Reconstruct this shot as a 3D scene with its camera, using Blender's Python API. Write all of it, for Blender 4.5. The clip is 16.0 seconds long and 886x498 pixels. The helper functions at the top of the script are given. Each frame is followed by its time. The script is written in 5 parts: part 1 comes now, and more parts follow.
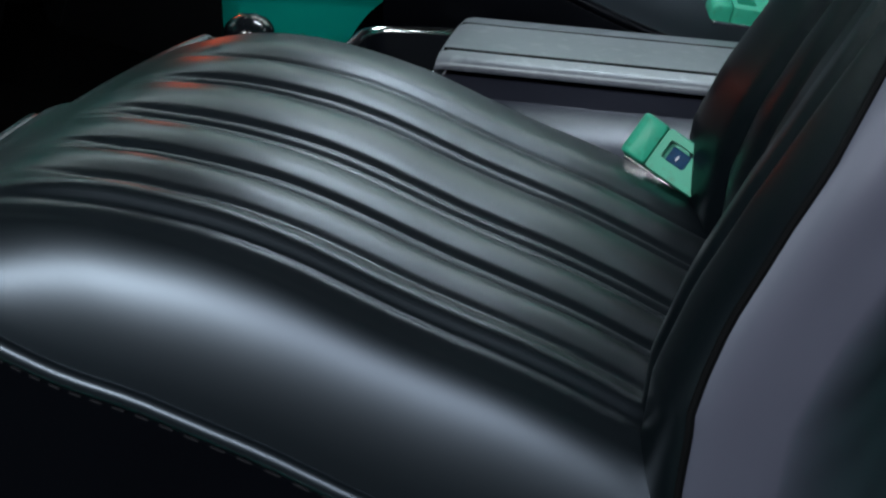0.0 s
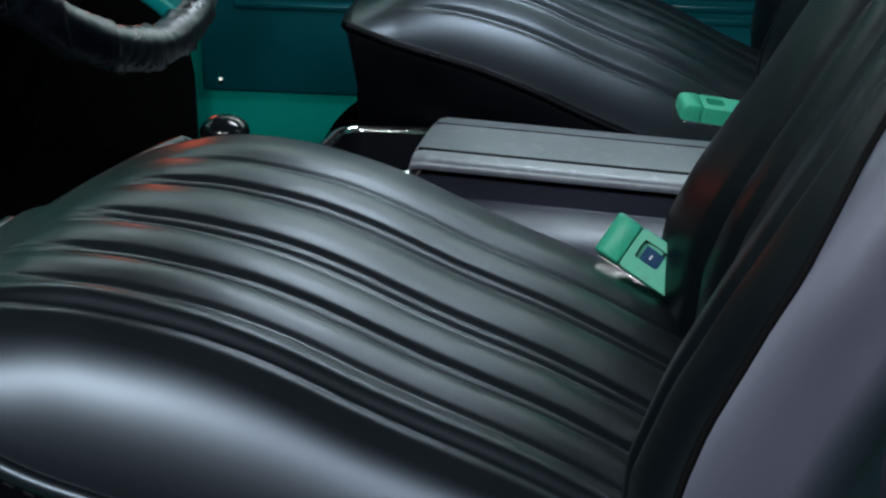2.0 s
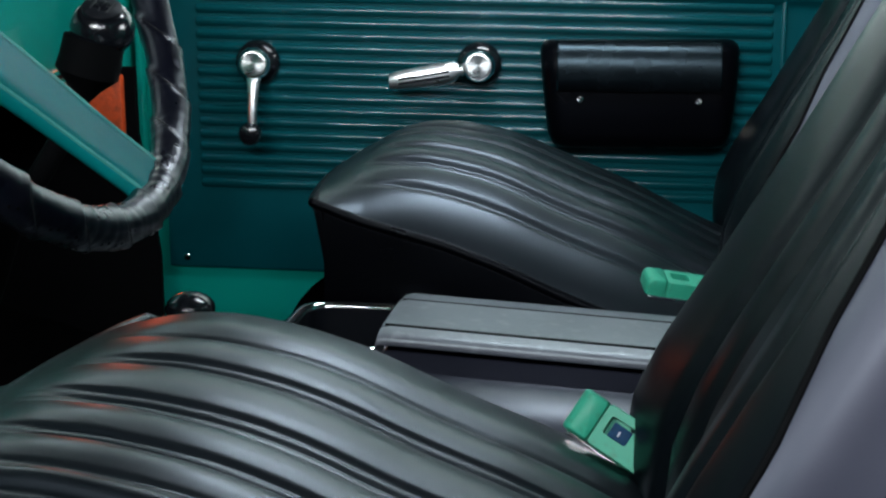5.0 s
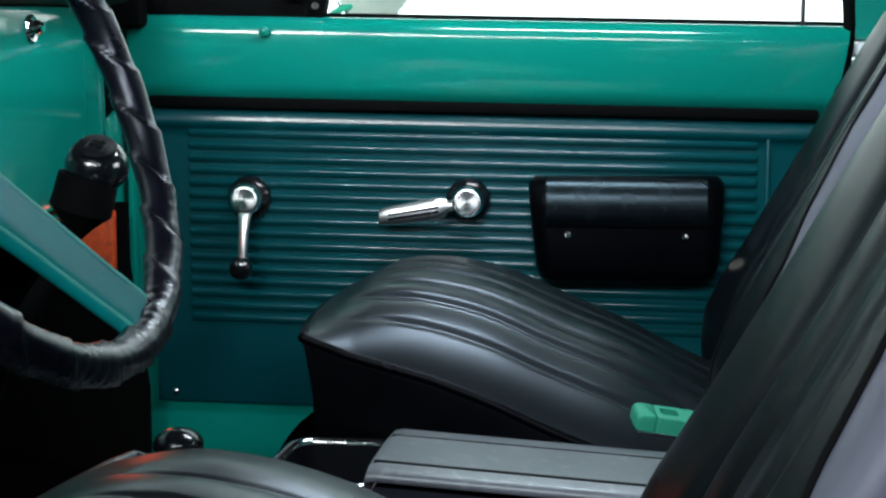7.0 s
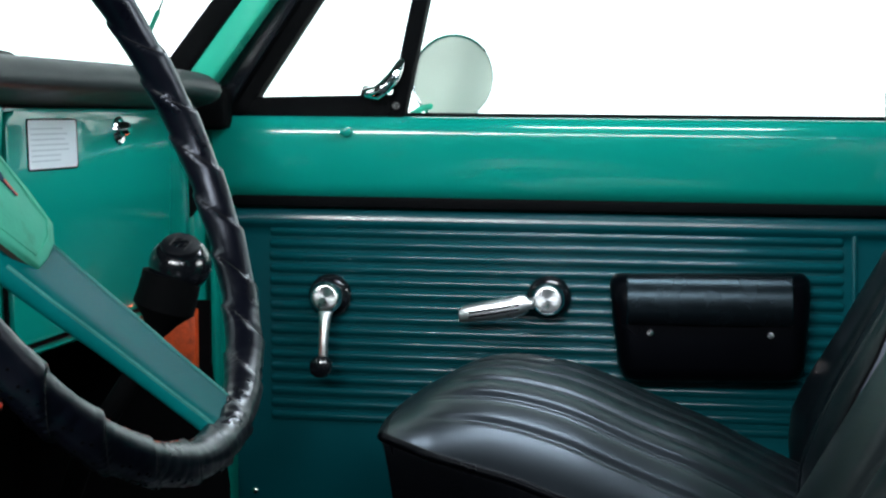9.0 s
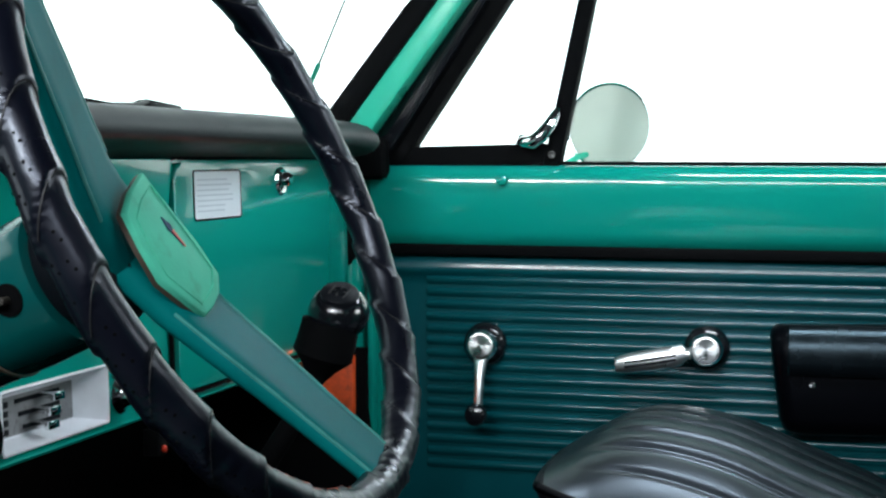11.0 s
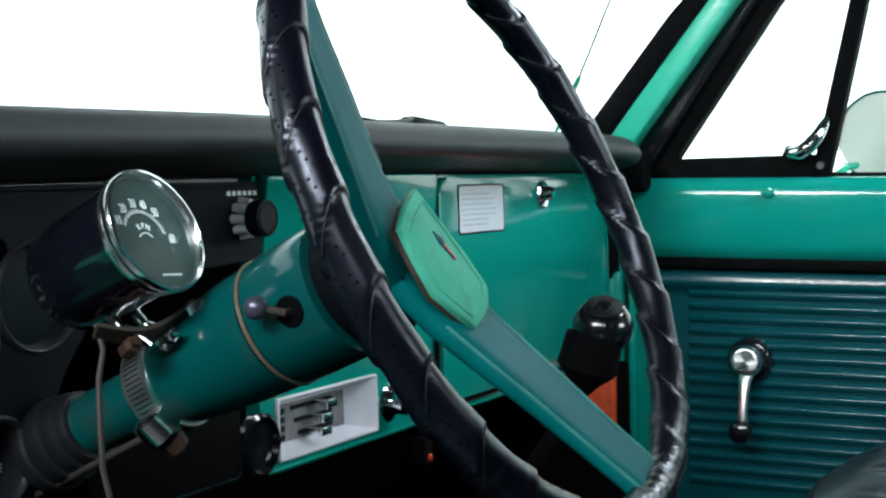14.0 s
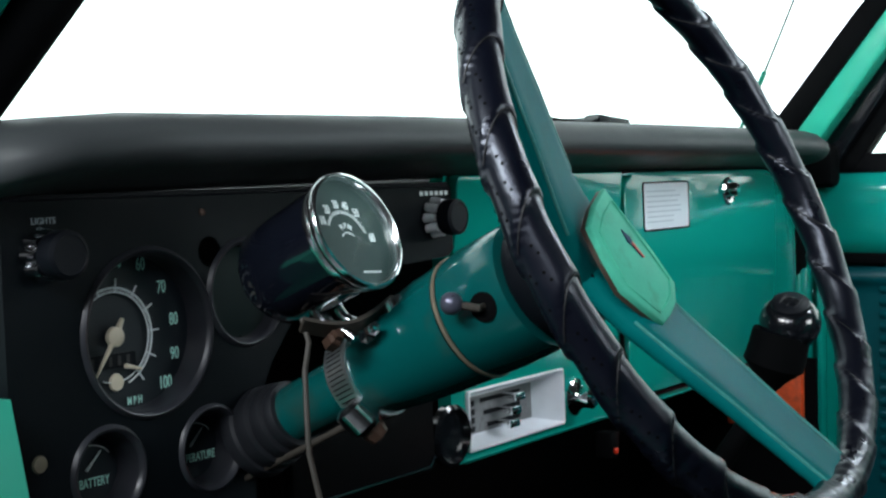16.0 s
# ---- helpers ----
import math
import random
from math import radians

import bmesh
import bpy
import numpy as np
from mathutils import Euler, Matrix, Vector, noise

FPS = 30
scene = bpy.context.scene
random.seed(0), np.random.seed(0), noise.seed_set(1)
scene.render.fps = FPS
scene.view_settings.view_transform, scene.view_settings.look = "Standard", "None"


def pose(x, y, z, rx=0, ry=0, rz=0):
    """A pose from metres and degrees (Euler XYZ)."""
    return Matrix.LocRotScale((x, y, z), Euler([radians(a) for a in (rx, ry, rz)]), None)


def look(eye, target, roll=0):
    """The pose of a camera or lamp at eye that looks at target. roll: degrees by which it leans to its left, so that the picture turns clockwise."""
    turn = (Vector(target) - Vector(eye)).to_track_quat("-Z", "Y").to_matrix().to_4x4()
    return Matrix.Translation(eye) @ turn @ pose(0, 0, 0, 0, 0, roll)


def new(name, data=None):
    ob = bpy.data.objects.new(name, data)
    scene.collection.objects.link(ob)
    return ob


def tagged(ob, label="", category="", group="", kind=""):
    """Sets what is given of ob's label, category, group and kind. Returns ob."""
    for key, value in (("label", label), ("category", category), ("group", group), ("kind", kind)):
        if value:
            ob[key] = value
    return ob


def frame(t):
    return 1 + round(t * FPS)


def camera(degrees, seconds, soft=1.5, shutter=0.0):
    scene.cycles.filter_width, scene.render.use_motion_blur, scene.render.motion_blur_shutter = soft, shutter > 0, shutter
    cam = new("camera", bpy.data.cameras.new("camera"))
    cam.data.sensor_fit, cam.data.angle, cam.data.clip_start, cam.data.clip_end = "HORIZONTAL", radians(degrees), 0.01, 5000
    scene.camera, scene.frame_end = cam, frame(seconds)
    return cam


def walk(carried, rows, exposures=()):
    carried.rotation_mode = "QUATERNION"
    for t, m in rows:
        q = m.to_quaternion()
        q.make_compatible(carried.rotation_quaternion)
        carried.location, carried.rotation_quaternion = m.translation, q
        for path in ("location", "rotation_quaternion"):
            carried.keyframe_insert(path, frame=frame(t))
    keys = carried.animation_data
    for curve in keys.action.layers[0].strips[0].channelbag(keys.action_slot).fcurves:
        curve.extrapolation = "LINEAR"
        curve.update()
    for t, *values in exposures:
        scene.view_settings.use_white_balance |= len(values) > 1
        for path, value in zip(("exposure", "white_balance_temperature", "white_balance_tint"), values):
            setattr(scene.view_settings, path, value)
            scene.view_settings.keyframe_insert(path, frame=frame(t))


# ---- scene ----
cam = camera(36.18, 16.0, 2.4)

# seconds, eye (m), heading, pitch and lean in degrees
PATH = [
    (0.0, 0.0794, -2.0533, 0.6168, -7.395, -23.110, -0.512),
    (0.5, 0.0768, -2.0520, 0.6193, -6.811, -22.248, -0.455),
    (1.0, 0.0774, -2.0542, 0.6213, -6.489, -21.356, -0.440),
    (1.5, 0.0763, -2.0555, 0.6236, -6.184, -20.354, -0.394),
    (2.0, 0.0768, -2.0551, 0.6230, -6.093, -19.203, -0.278),
    (2.5, 0.0777, -2.0502, 0.6203, -5.907, -18.020, -0.248),
    (3.0, 0.0782, -2.0517, 0.6197, -5.677, -16.807, -0.184),
    (3.5, 0.0783, -2.0526, 0.6213, -5.436, -15.622, -0.194),
    (4.0, 0.0785, -2.0512, 0.6226, -5.193, -14.403, -0.205),
    (6.5, 0.0777, -2.0562, 0.6275, -4.184, -7.779, -0.110),
    (7.0, 0.0786, -2.0584, 0.6287, -4.204, -6.303, -0.107),
    (7.5, 0.0795, -2.0594, 0.6291, -4.331, -4.819, -0.196),
    (8.0, 0.0789, -2.0584, 0.6293, -4.835, -3.466, -0.258),
    (8.5, 0.0788, -2.0579, 0.6282, -6.192, -2.751, -0.318),
    (9.0, 0.0769, -2.0518, 0.6280, -7.547, -2.149, -0.395),
    (11.5, 0.0759, -2.0574, 0.6311, -15.820, 0.191, -0.296),
    (12.0, 0.0756, -2.0618, 0.6318, -17.598, 0.392, -0.256),
    (12.5, 0.0769, -2.0665, 0.6318, -19.467, 0.472, -0.214),
    (13.0, 0.0749, -2.0667, 0.6322, -21.161, 0.448, -0.204),
    (13.5, 0.0720, -2.0623, 0.6319, -22.968, 0.449, -0.180),
    (14.0, 0.0702, -2.0620, 0.6311, -24.824, 0.471, -0.216),
    (14.5, 0.0687, -2.0651, 0.6312, -26.767, 0.455, -0.218),
    (15.0, 0.0755, -2.0839, 0.6338, -28.616, 0.364, -0.208),
    (15.5, 0.0774, -2.0908, 0.6334, -30.741, 0.341, -0.292),
    (16.0, 0.0819, -2.0979, 0.6325, -32.443, 0.327, -0.332),
]


def aim(x, y, z, yaw, pitch, lean):
    a, b = radians(yaw), radians(pitch)
    ahead = Vector((math.sin(a) * math.cos(b), math.cos(a) * math.cos(b), math.sin(b)))
    eye = Vector((x, y, z))
    return look(eye, eye + ahead, lean)


walk(cam, [(row[0], aim(*row[1:])) for row in PATH])

# ---- light: a white studio, lit through the glass and the open driver's door, with added fill lamps ----
world = bpy.data.worlds.new("studio")
scene.world = world
world.use_nodes = True
back = world.node_tree.nodes["Background"]
back.inputs["Color"].default_value = (0.8, 0.85, 1.0, 1)
back.inputs["Strength"].default_value = 0.004


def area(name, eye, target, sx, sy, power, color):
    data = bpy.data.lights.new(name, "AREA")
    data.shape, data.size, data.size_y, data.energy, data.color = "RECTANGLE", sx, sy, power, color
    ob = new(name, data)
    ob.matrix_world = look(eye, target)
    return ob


# unseen lilac fill, added low on the driver's side
area("low_fill_lamp", (-1.35, -3.4, 0.22), (0.2, -1.4, 0.4), 1.2, 0.7, 0.7, (0.78, 0.81, 1.0))
# unseen lamp added under the roof to brighten the seats
area("roof_fill_lamp", (0.14, -0.45, 1.19), (0.14, -0.45, 0.0), 0.50, 0.12, 7.4, (0.80, 0.92, 1.0))
# added behind the rear window to lift the dash; no such lamp in sight
area("rear_fill_lamp", (2.4, -0.75, 1.25), (-0.6, -0.9, 0.62), 1.0, 0.6, 30, (0.9, 0.97, 1.0))
area("red_lamp", (-0.545, -0.150, 0.425), (0.15, -1.2, 0.42), 0.06, 0.06, 0.10, (1.0, 0.13, 0.04))
area("studio_strip_lamp", (-0.8, -3.3, 1.72), (-0.2, 0.0, 0.6), 1.0, 0.28, 60, (0.90, 0.97, 1.0))
area("studio_soft_lamp", (0.30, -3.3, 1.65), (0.0, -0.8, 0.5), 1.2, 0.4, 30, (0.86, 0.92, 1.0))

# ---- frames of reference: the cab stands slightly turned against the passenger door ----
CAB = pose(0, -0.81, 0, 0, 0, -3.67)
DASH = CAB @ pose(-0.62, 0, 0.62, 3.43, 0, 0) @ pose(0, 0, -0.62)
WORLD = Matrix.Identity(4)
FRAME = {}


# ---- materials ----
def material(name, color, rough=0.5, metal=0.0, vary=0.15, scale=8.0, grain=0.0, grain_scale=400.0, bump=0.1,
             coat=0.0, stain=None, stain_amount=0.0, stain_scale=5.0, spec=0.5, rough_vary=0.1, sheen=(1, 1, 1)):
    m = bpy.data.materials.new(name)
    m.use_nodes = True
    nt = m.node_tree
    b = nt.nodes["Principled BSDF"]
    b.inputs["Metallic"].default_value = metal
    b.inputs["Specular IOR Level"].default_value = spec
    b.inputs["Specular Tint"].default_value = (*sheen, 1)
    if coat:
        b.inputs["Coat Weight"].default_value, b.inputs["Coat Roughness"].default_value = coat, 0.06
    tc = nt.nodes.new("ShaderNodeTexCoord")
    n1 = nt.nodes.new("ShaderNodeTexNoise")
    n1.inputs["Scale"].default_value, n1.inputs["Detail"].default_value = scale, 6
    nt.links.new(tc.outputs["Object"], n1.inputs["Vector"])
    mix = nt.nodes.new("ShaderNodeMix")
    mix.data_type = "RGBA"
    lo = [max(0, c * (1 - vary)) for c in color]
    hi = [min(1, c * (1 + vary)) for c in color]
    mix.inputs["A"].default_value, mix.inputs["B"].default_value = (*lo, 1), (*hi, 1)
    nt.links.new(n1.outputs["Fac"], mix.inputs["Factor"])
    out = mix.outputs["Result"]
    if stain:
        n3 = nt.nodes.new("ShaderNodeTexNoise")
        n3.inputs["Scale"].default_value, n3.inputs["Detail"].default_value = stain_scale, 8
        nt.links.new(tc.outputs["Object"], n3.inputs["Vector"])
        ramp = nt.nodes.new("ShaderNodeValToRGB")
        ramp.color_ramp.elements[0].position, ramp.color_ramp.elements[1].position = 0.55, 0.72
        nt.links.new(n3.outputs["Fac"], ramp.inputs["Fac"])
        mul = nt.nodes.new("ShaderNodeMath")
        mul.operation = "MULTIPLY"
        mul.inputs[1].default_value = stain_amount
        nt.links.new(ramp.outputs["Color"], mul.inputs[0])
        mix2 = nt.nodes.new("ShaderNodeMix")
        mix2.data_type = "RGBA"
        mix2.inputs["B"].default_value = (*stain, 1)
        nt.links.new(out, mix2.inputs["A"])
        nt.links.new(mul.outputs[0], mix2.inputs["Factor"])
        out = mix2.outputs["Result"]
    nt.links.new(out, b.inputs["Base Color"])
    mr = nt.nodes.new("ShaderNodeMapRange")
    mr.inputs["To Min"].default_value, mr.inputs["To Max"].default_value = max(0.02, rough - rough_vary), min(1, rough + rough_vary)
    nt.links.new(n1.outputs["Fac"], mr.inputs["Value"])
    nt.links.new(mr.outputs["Result"], b.inputs["Roughness"])
    if grain:
        n2 = nt.nodes.new("ShaderNodeTexNoise")
        n2.inputs["Scale"].default_value, n2.inputs["Detail"].default_value = grain_scale, 3
        nt.links.new(tc.outputs["Object"], n2.inputs["Vector"])
        bp = nt.nodes.new("ShaderNodeBump")
        bp.inputs["Strength"].default_value, bp.inputs["Distance"].default_value = grain, 0.001
        nt.links.new(n2.outputs["Fac"], bp.inputs["Height"])
        nt.links.new(bp.outputs["Normal"], b.inputs["Normal"])
    return m


def glass(name, tint=(0.93, 1.0, 0.97), rough=0.0, ior=1.1):
    m = bpy.data.materials.new(name)
    m.use_nodes = True
    b = m.node_tree.nodes["Principled BSDF"]
    b.inputs["Base Color"].default_value = (*tint, 1)
    b.inputs["Transmission Weight"].default_value = 1
    b.inputs["Roughness"].default_value = rough
    b.inputs["IOR"].default_value = ior
    return m


TEAL = material("teal_paint", (0.002, 0.245, 0.19), 0.13, vary=0.06, scale=5, coat=0.6, grain=0.015, grain_scale=60)
# lighter copy of the teal, with the light on the pillars in its colour
TEAL_LIT = material("lit_teal_paint", (0.02, 0.42, 0.28), 0.3, vary=0.06, scale=5, coat=0.3)
PANEL = material("teal_vinyl_panel", (0.0006, 0.050, 0.060), 0.21, vary=0.12, scale=14, grain=0.03, grain_scale=500, spec=0.50, rough_vary=0.02)
RING = material("worn_black_ring", (0.018, 0.019, 0.024), 0.38, vary=0.3, scale=60, spec=0.5)
STUB = material("dull_plated_knob", (0.10, 0.10, 0.14), 0.3, 0.6, vary=0.2, scale=80)
EDGE = material("bare_metal_edge", (0.22, 0.19, 0.14), 0.4, 0.5, vary=0.3, scale=90)
COLUMN = material("teal_column_paint", (0.0005, 0.066, 0.064), 0.22, vary=0.1, scale=9, coat=0.25, spec=0.3, stain=(0.05, 0.035, 0.02), stain_amount=0.3, stain_scale=22)
SPOKE = material("worn_teal_spoke", (0.0003, 0.125, 0.125), 0.42, vary=0.25, scale=24, stain=(0.008, 0.075, 0.07), stain_amount=0.3, stain_scale=40, grain=0.06, grain_scale=200, spec=0.03)
# paler teal: the edge highlight painted in, together with wear
SPOKE_EDGE = material("worn_highlit_edge", (0.05, 0.24, 0.22), 0.35, vary=0.4, scale=50, spec=0.4)
HORN = material("green_horn_pad", (0.08, 0.50, 0.34), 0.6, vary=0.15, scale=40, stain=(0.06, 0.20, 0.12), stain_amount=0.35, stain_scale=60, grain=0.35, grain_scale=300, spec=0.08)
BUCKLE = material("green_plastic", (0.025, 0.26, 0.165), 0.42, vary=0.12, scale=40, stain=(0.04, 0.09, 0.05), stain_amount=0.4, stain_scale=90, spec=0.2)
VINYL = material("black_vinyl", (0.002, 0.0032, 0.0042), 0.35, vary=0.25, scale=9, grain=0.02, grain_scale=900, spec=0.62, rough_vary=0.015, sheen=(0.72, 0.84, 1.0))
# copy of the seat vinyl, its sheen cut to put shade on the backrest face
VINYL_BACK = material("shaded_black_vinyl", (0.002, 0.0032, 0.0042), 0.32, vary=0.25, scale=9, grain=0.02, grain_scale=900, spec=0.09, rough_vary=0.03, sheen=(0.74, 0.9, 1.0))
# grey vinyl with the lilac light on the sides mixed into its colour
VINYL_SHELL = material("lilac_lit_grey_vinyl", (0.042, 0.043, 0.062), 0.40, vary=0.12, scale=9, grain=0.05, grain_scale=900, spec=0.9, rough_vary=0.03, sheen=(0.85, 0.87, 1.0))
VINYL_LID = material("worn_lid_vinyl", (0.094, 0.099, 0.116), 0.42, vary=0.4, scale=30, grain=0.25, grain_scale=260, spec=0.9, rough_vary=0.06, stain=(0.17, 0.18, 0.195), stain_amount=0.7, stain_scale=70, sheen=(0.86, 0.95, 1.0))
# blacker, duller vinyl: the shade on the seat skirts is in the colour
VINYL_SIDE = material("darkened_vinyl_side", (0.001, 0.0012, 0.002), 0.3, vary=0.2, scale=12, grain=0.1, grain_scale=700, spec=0.06, sheen=(0.85, 0.9, 1.0))
VINYL_BODY = material("blue_black_vinyl", (0.016, 0.017, 0.026), 0.42, vary=0.2, scale=12, grain=0.1, grain_scale=700, spec=0.9, sheen=(0.82, 0.87, 1.0))
THREAD = material("dark_thread", (0.008, 0.008, 0.010), 0.9, vary=0.3, scale=200, spec=0.1)
PAD = material("black_dash_pad", (0.034, 0.038, 0.040), 0.5, vary=0.12, scale=20, grain=0.1, grain_scale=600, spec=0.2)
BLACK = material("black_plastic", (0.0035, 0.0045, 0.007), 0.52, vary=0.3, scale=20, grain=0.15, grain_scale=500, spec=0.14)
GLOSS = material("gloss_black", (0.005, 0.006, 0.008), 0.16, vary=0.3, scale=20, coat=0.2)
CUP = material("gloss_black_enamel", (0.004, 0.005, 0.009), 0.07, vary=0.2, scale=20, coat=1.0, spec=0.8)
BOOT = material("greyed_boot_rubber", (0.010, 0.011, 0.014), 0.5, vary=0.3, scale=40, spec=0.3)
CLUSTER = material("black_cluster_plastic", (0.0018, 0.0036, 0.0052), 0.55, vary=0.3, scale=20, grain=0.15, grain_scale=500, spec=0.10)
# greyer than the housing: shade in the recess put into the colour, plus stains
HEATER_PLATE = material("shaded_worn_plate", (0.20, 0.20, 0.21), 0.45, vary=0.3, scale=70, stain=(0.05, 0.045, 0.04), stain_amount=0.5, stain_scale=150)
PATENT = material("glossy_black_leather", (0.002, 0.003, 0.004), 0.26, vary=0.3, scale=30, grain=0.08, grain_scale=400, spec=0.35, sheen=(0.6, 0.85, 1.0))
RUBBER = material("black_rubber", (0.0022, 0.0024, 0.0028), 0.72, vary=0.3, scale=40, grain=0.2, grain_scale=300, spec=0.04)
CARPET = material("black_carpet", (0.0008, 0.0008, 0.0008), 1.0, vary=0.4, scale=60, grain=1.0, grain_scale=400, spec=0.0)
CHROME = material("chrome", (0.82, 0.83, 0.84), 0.1, 1.0, vary=0.05, scale=60, stain=(0.35, 0.3, 0.26), stain_amount=0.3, stain_scale=120, rough_vary=0.06)
BRIGHT = material("satin_chrome", (0.88, 0.89, 0.9), 0.32, 1.0, vary=0.04, scale=60)
CAP = material("spun_aluminium", (0.75, 0.76, 0.77), 0.3, 1.0, vary=0.04, scale=40)
CAP.node_tree.nodes["Principled BSDF"].inputs["Anisotropic"].default_value = 0.85
spin = CAP.node_tree.nodes.new("ShaderNodeTangent")
spin.direction_type, spin.axis = "RADIAL", "Y"
CAP.node_tree.links.new(spin.outputs["Tangent"], CAP.node_tree.nodes["Principled BSDF"].inputs["Tangent"])
RUST = material("rusty_steel", (0.055, 0.028, 0.018), 0.6, 0.4, vary=0.5, scale=120, grain=0.5, grain_scale=300)
WIRE = material("aged_wire", (0.026, 0.021, 0.016), 0.6, vary=0.3, scale=90)
LEATHER_WRAP = material("black_leather_wrap", (0.002, 0.0025, 0.006), 0.30, vary=0.3, scale=40, grain=0.25, grain_scale=120, spec=0.42, stain=(0.010, 0.010, 0.015), stain_amount=0.3, stain_scale=30, sheen=(0.82, 0.87, 1.0))
CORD = material("leather_cord", (0.008, 0.008, 0.010), 0.5, vary=0.3, scale=90)
DRUM = material("worn_drum", (0.022, 0.022, 0.022), 0.6, vary=0.3, scale=90)
# near-white, no metal: bright reflections on the chrome put in as colour
CHROME_LIT = material("chrome_painted_bright", (0.82, 0.83, 0.86), 0.22, vary=0.2, scale=90, coat=0.6, spec=0.8)
POLISHED = material("polished_chrome", (0.85, 0.87, 0.88), 0.17, 1.0, vary=0.04, scale=60, rough_vary=0.04)
BROWN_EDGE = material("worn_brown_edge", (0.05, 0.035, 0.025), 0.6, vary=0.3, scale=60)
WHITE_PAINT = material("dial_print", (0.75, 0.8, 0.8), 0.6, vary=0.1, scale=60)
GREEN_PRINT = material("green_dial_print", (0.5, 0.95, 0.8), 0.6, vary=0.1, scale=60)
CREAM = material("cream_needle", (0.75, 0.66, 0.5), 0.5, vary=0.1, scale=60)
DIAL = material("black_dial", (0.009, 0.014, 0.019), 0.45, vary=0.2, scale=30)
SMOKED = material("smoked_dial", (0.002, 0.006, 0.006), 0.3, vary=0.3, scale=20, spec=0.3)
TACH_DIAL = material("grey_green_dial", (0.029, 0.052, 0.048), 0.5, vary=0.15, scale=30, spec=0.06)
LABEL = material("silver_label", (0.68, 0.71, 0.76), 0.45, 0.1, vary=0.06, scale=30)
LABEL_INK = material("label_ink", (0.46, 0.49, 0.55), 0.6, vary=0.1, scale=60)
SILVER = material("silver_heater_panel", (0.78, 0.79, 0.84), 0.35, 0.1, vary=0.12, scale=50)
AMBER = material("rust_red_board", (0.62, 0.07, 0.008), 0.6, vary=0.5, scale=90, grain=0.8, grain_scale=250, stain=(0.03, 0.008, 0.003), stain_amount=0.85, stain_scale=38)
BLUE = material("blue_button", (0.003, 0.03, 0.08), 0.6, vary=0.5, scale=200, spec=0.15)
RED = material("red_lamp", (0.5, 0.03, 0.01), 0.3, vary=0.1, scale=90)
# hardly mirrors: the grey-green reflection is given as base colour
MIRROR = material("painted_mirror", (0.50, 0.52, 0.47), 0.4, 0.2, vary=0.08, scale=14, rough_vary=0.05)
STUDIO = material("grey_studio_floor", (0.06, 0.06, 0.065), 0.6, vary=0.04, scale=1.5)
HEADLINER = material("dark_headliner", (0.03, 0.032, 0.034), 0.9, vary=0.08, scale=30, grain=0.3, grain_scale=200)
GLASS = glass("window_glass")
LENS = glass("gauge_glass", (0.9, 0.96, 0.94), 0.02, 1.02)


# the wall glows by itself: emission stands in for the light falling on it
BACKDROP = bpy.data.materials.new("glowing_white_wall")
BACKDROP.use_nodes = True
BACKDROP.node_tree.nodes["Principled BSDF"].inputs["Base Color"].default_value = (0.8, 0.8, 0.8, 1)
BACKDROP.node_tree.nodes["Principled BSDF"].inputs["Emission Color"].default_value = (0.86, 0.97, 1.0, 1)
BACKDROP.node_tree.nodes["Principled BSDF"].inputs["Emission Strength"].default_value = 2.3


# ---- mesh helpers: every one adds to a bmesh, in the coordinates of its frame ----
def bm_new():
    return bmesh.new()


def box(bm, lo, hi, bevel=0.0, seg=2):
    lo, hi = Vector(lo), Vector(hi)
    m = Matrix.Translation((lo + hi) / 2) @ Matrix.Diagonal((*(hi - lo), 1))
    made = bmesh.ops.create_cube(bm, size=1, matrix=m)["verts"]
    if bevel:
        edges = list({e for v in made for e in v.link_edges})
        bmesh.ops.bevel(bm, geom=edges, offset=bevel, segments=seg, affect="EDGES", profile=0.5)
    return bm


def along(p0, p1):
    d = Vector(p1) - Vector(p0)
    return Matrix.Translation(p0) @ d.to_track_quat("Z", "Y").to_matrix().to_4x4(), d.length


def lathe(bm, m, profile, seg=32, cap0=True, cap1=True):
    """Turns (radius, height) pairs round the z axis of m."""
    rings = []
    for r, h in profile:
        rings.append([bm.verts.new(m @ Vector((r * math.cos(a), r * math.sin(a), h))) for a in (2 * math.pi * i / seg for i in range(seg))])
    for a, b in zip(rings, rings[1:]):
        for i in range(seg):
            bm.faces.new((a[i], a[(i + 1) % seg], b[(i + 1) % seg], b[i]))
    if cap0:
        bm.faces.new(rings[0][::-1])
    if cap1:
        bm.faces.new(rings[-1])
    return bm


def rod(bm, p0, p1, r0, r1=None, seg=20):
    m, length = along(p0, p1)
    return lathe(bm, m, [(r0, 0), (r0 if r1 is None else r1, length)], seg)


def ball(bm, m, seg=24, rings=14):
    bmesh.ops.create_uvsphere(bm, u_segments=seg, v_segments=rings, radius=1, matrix=m)
    return bm


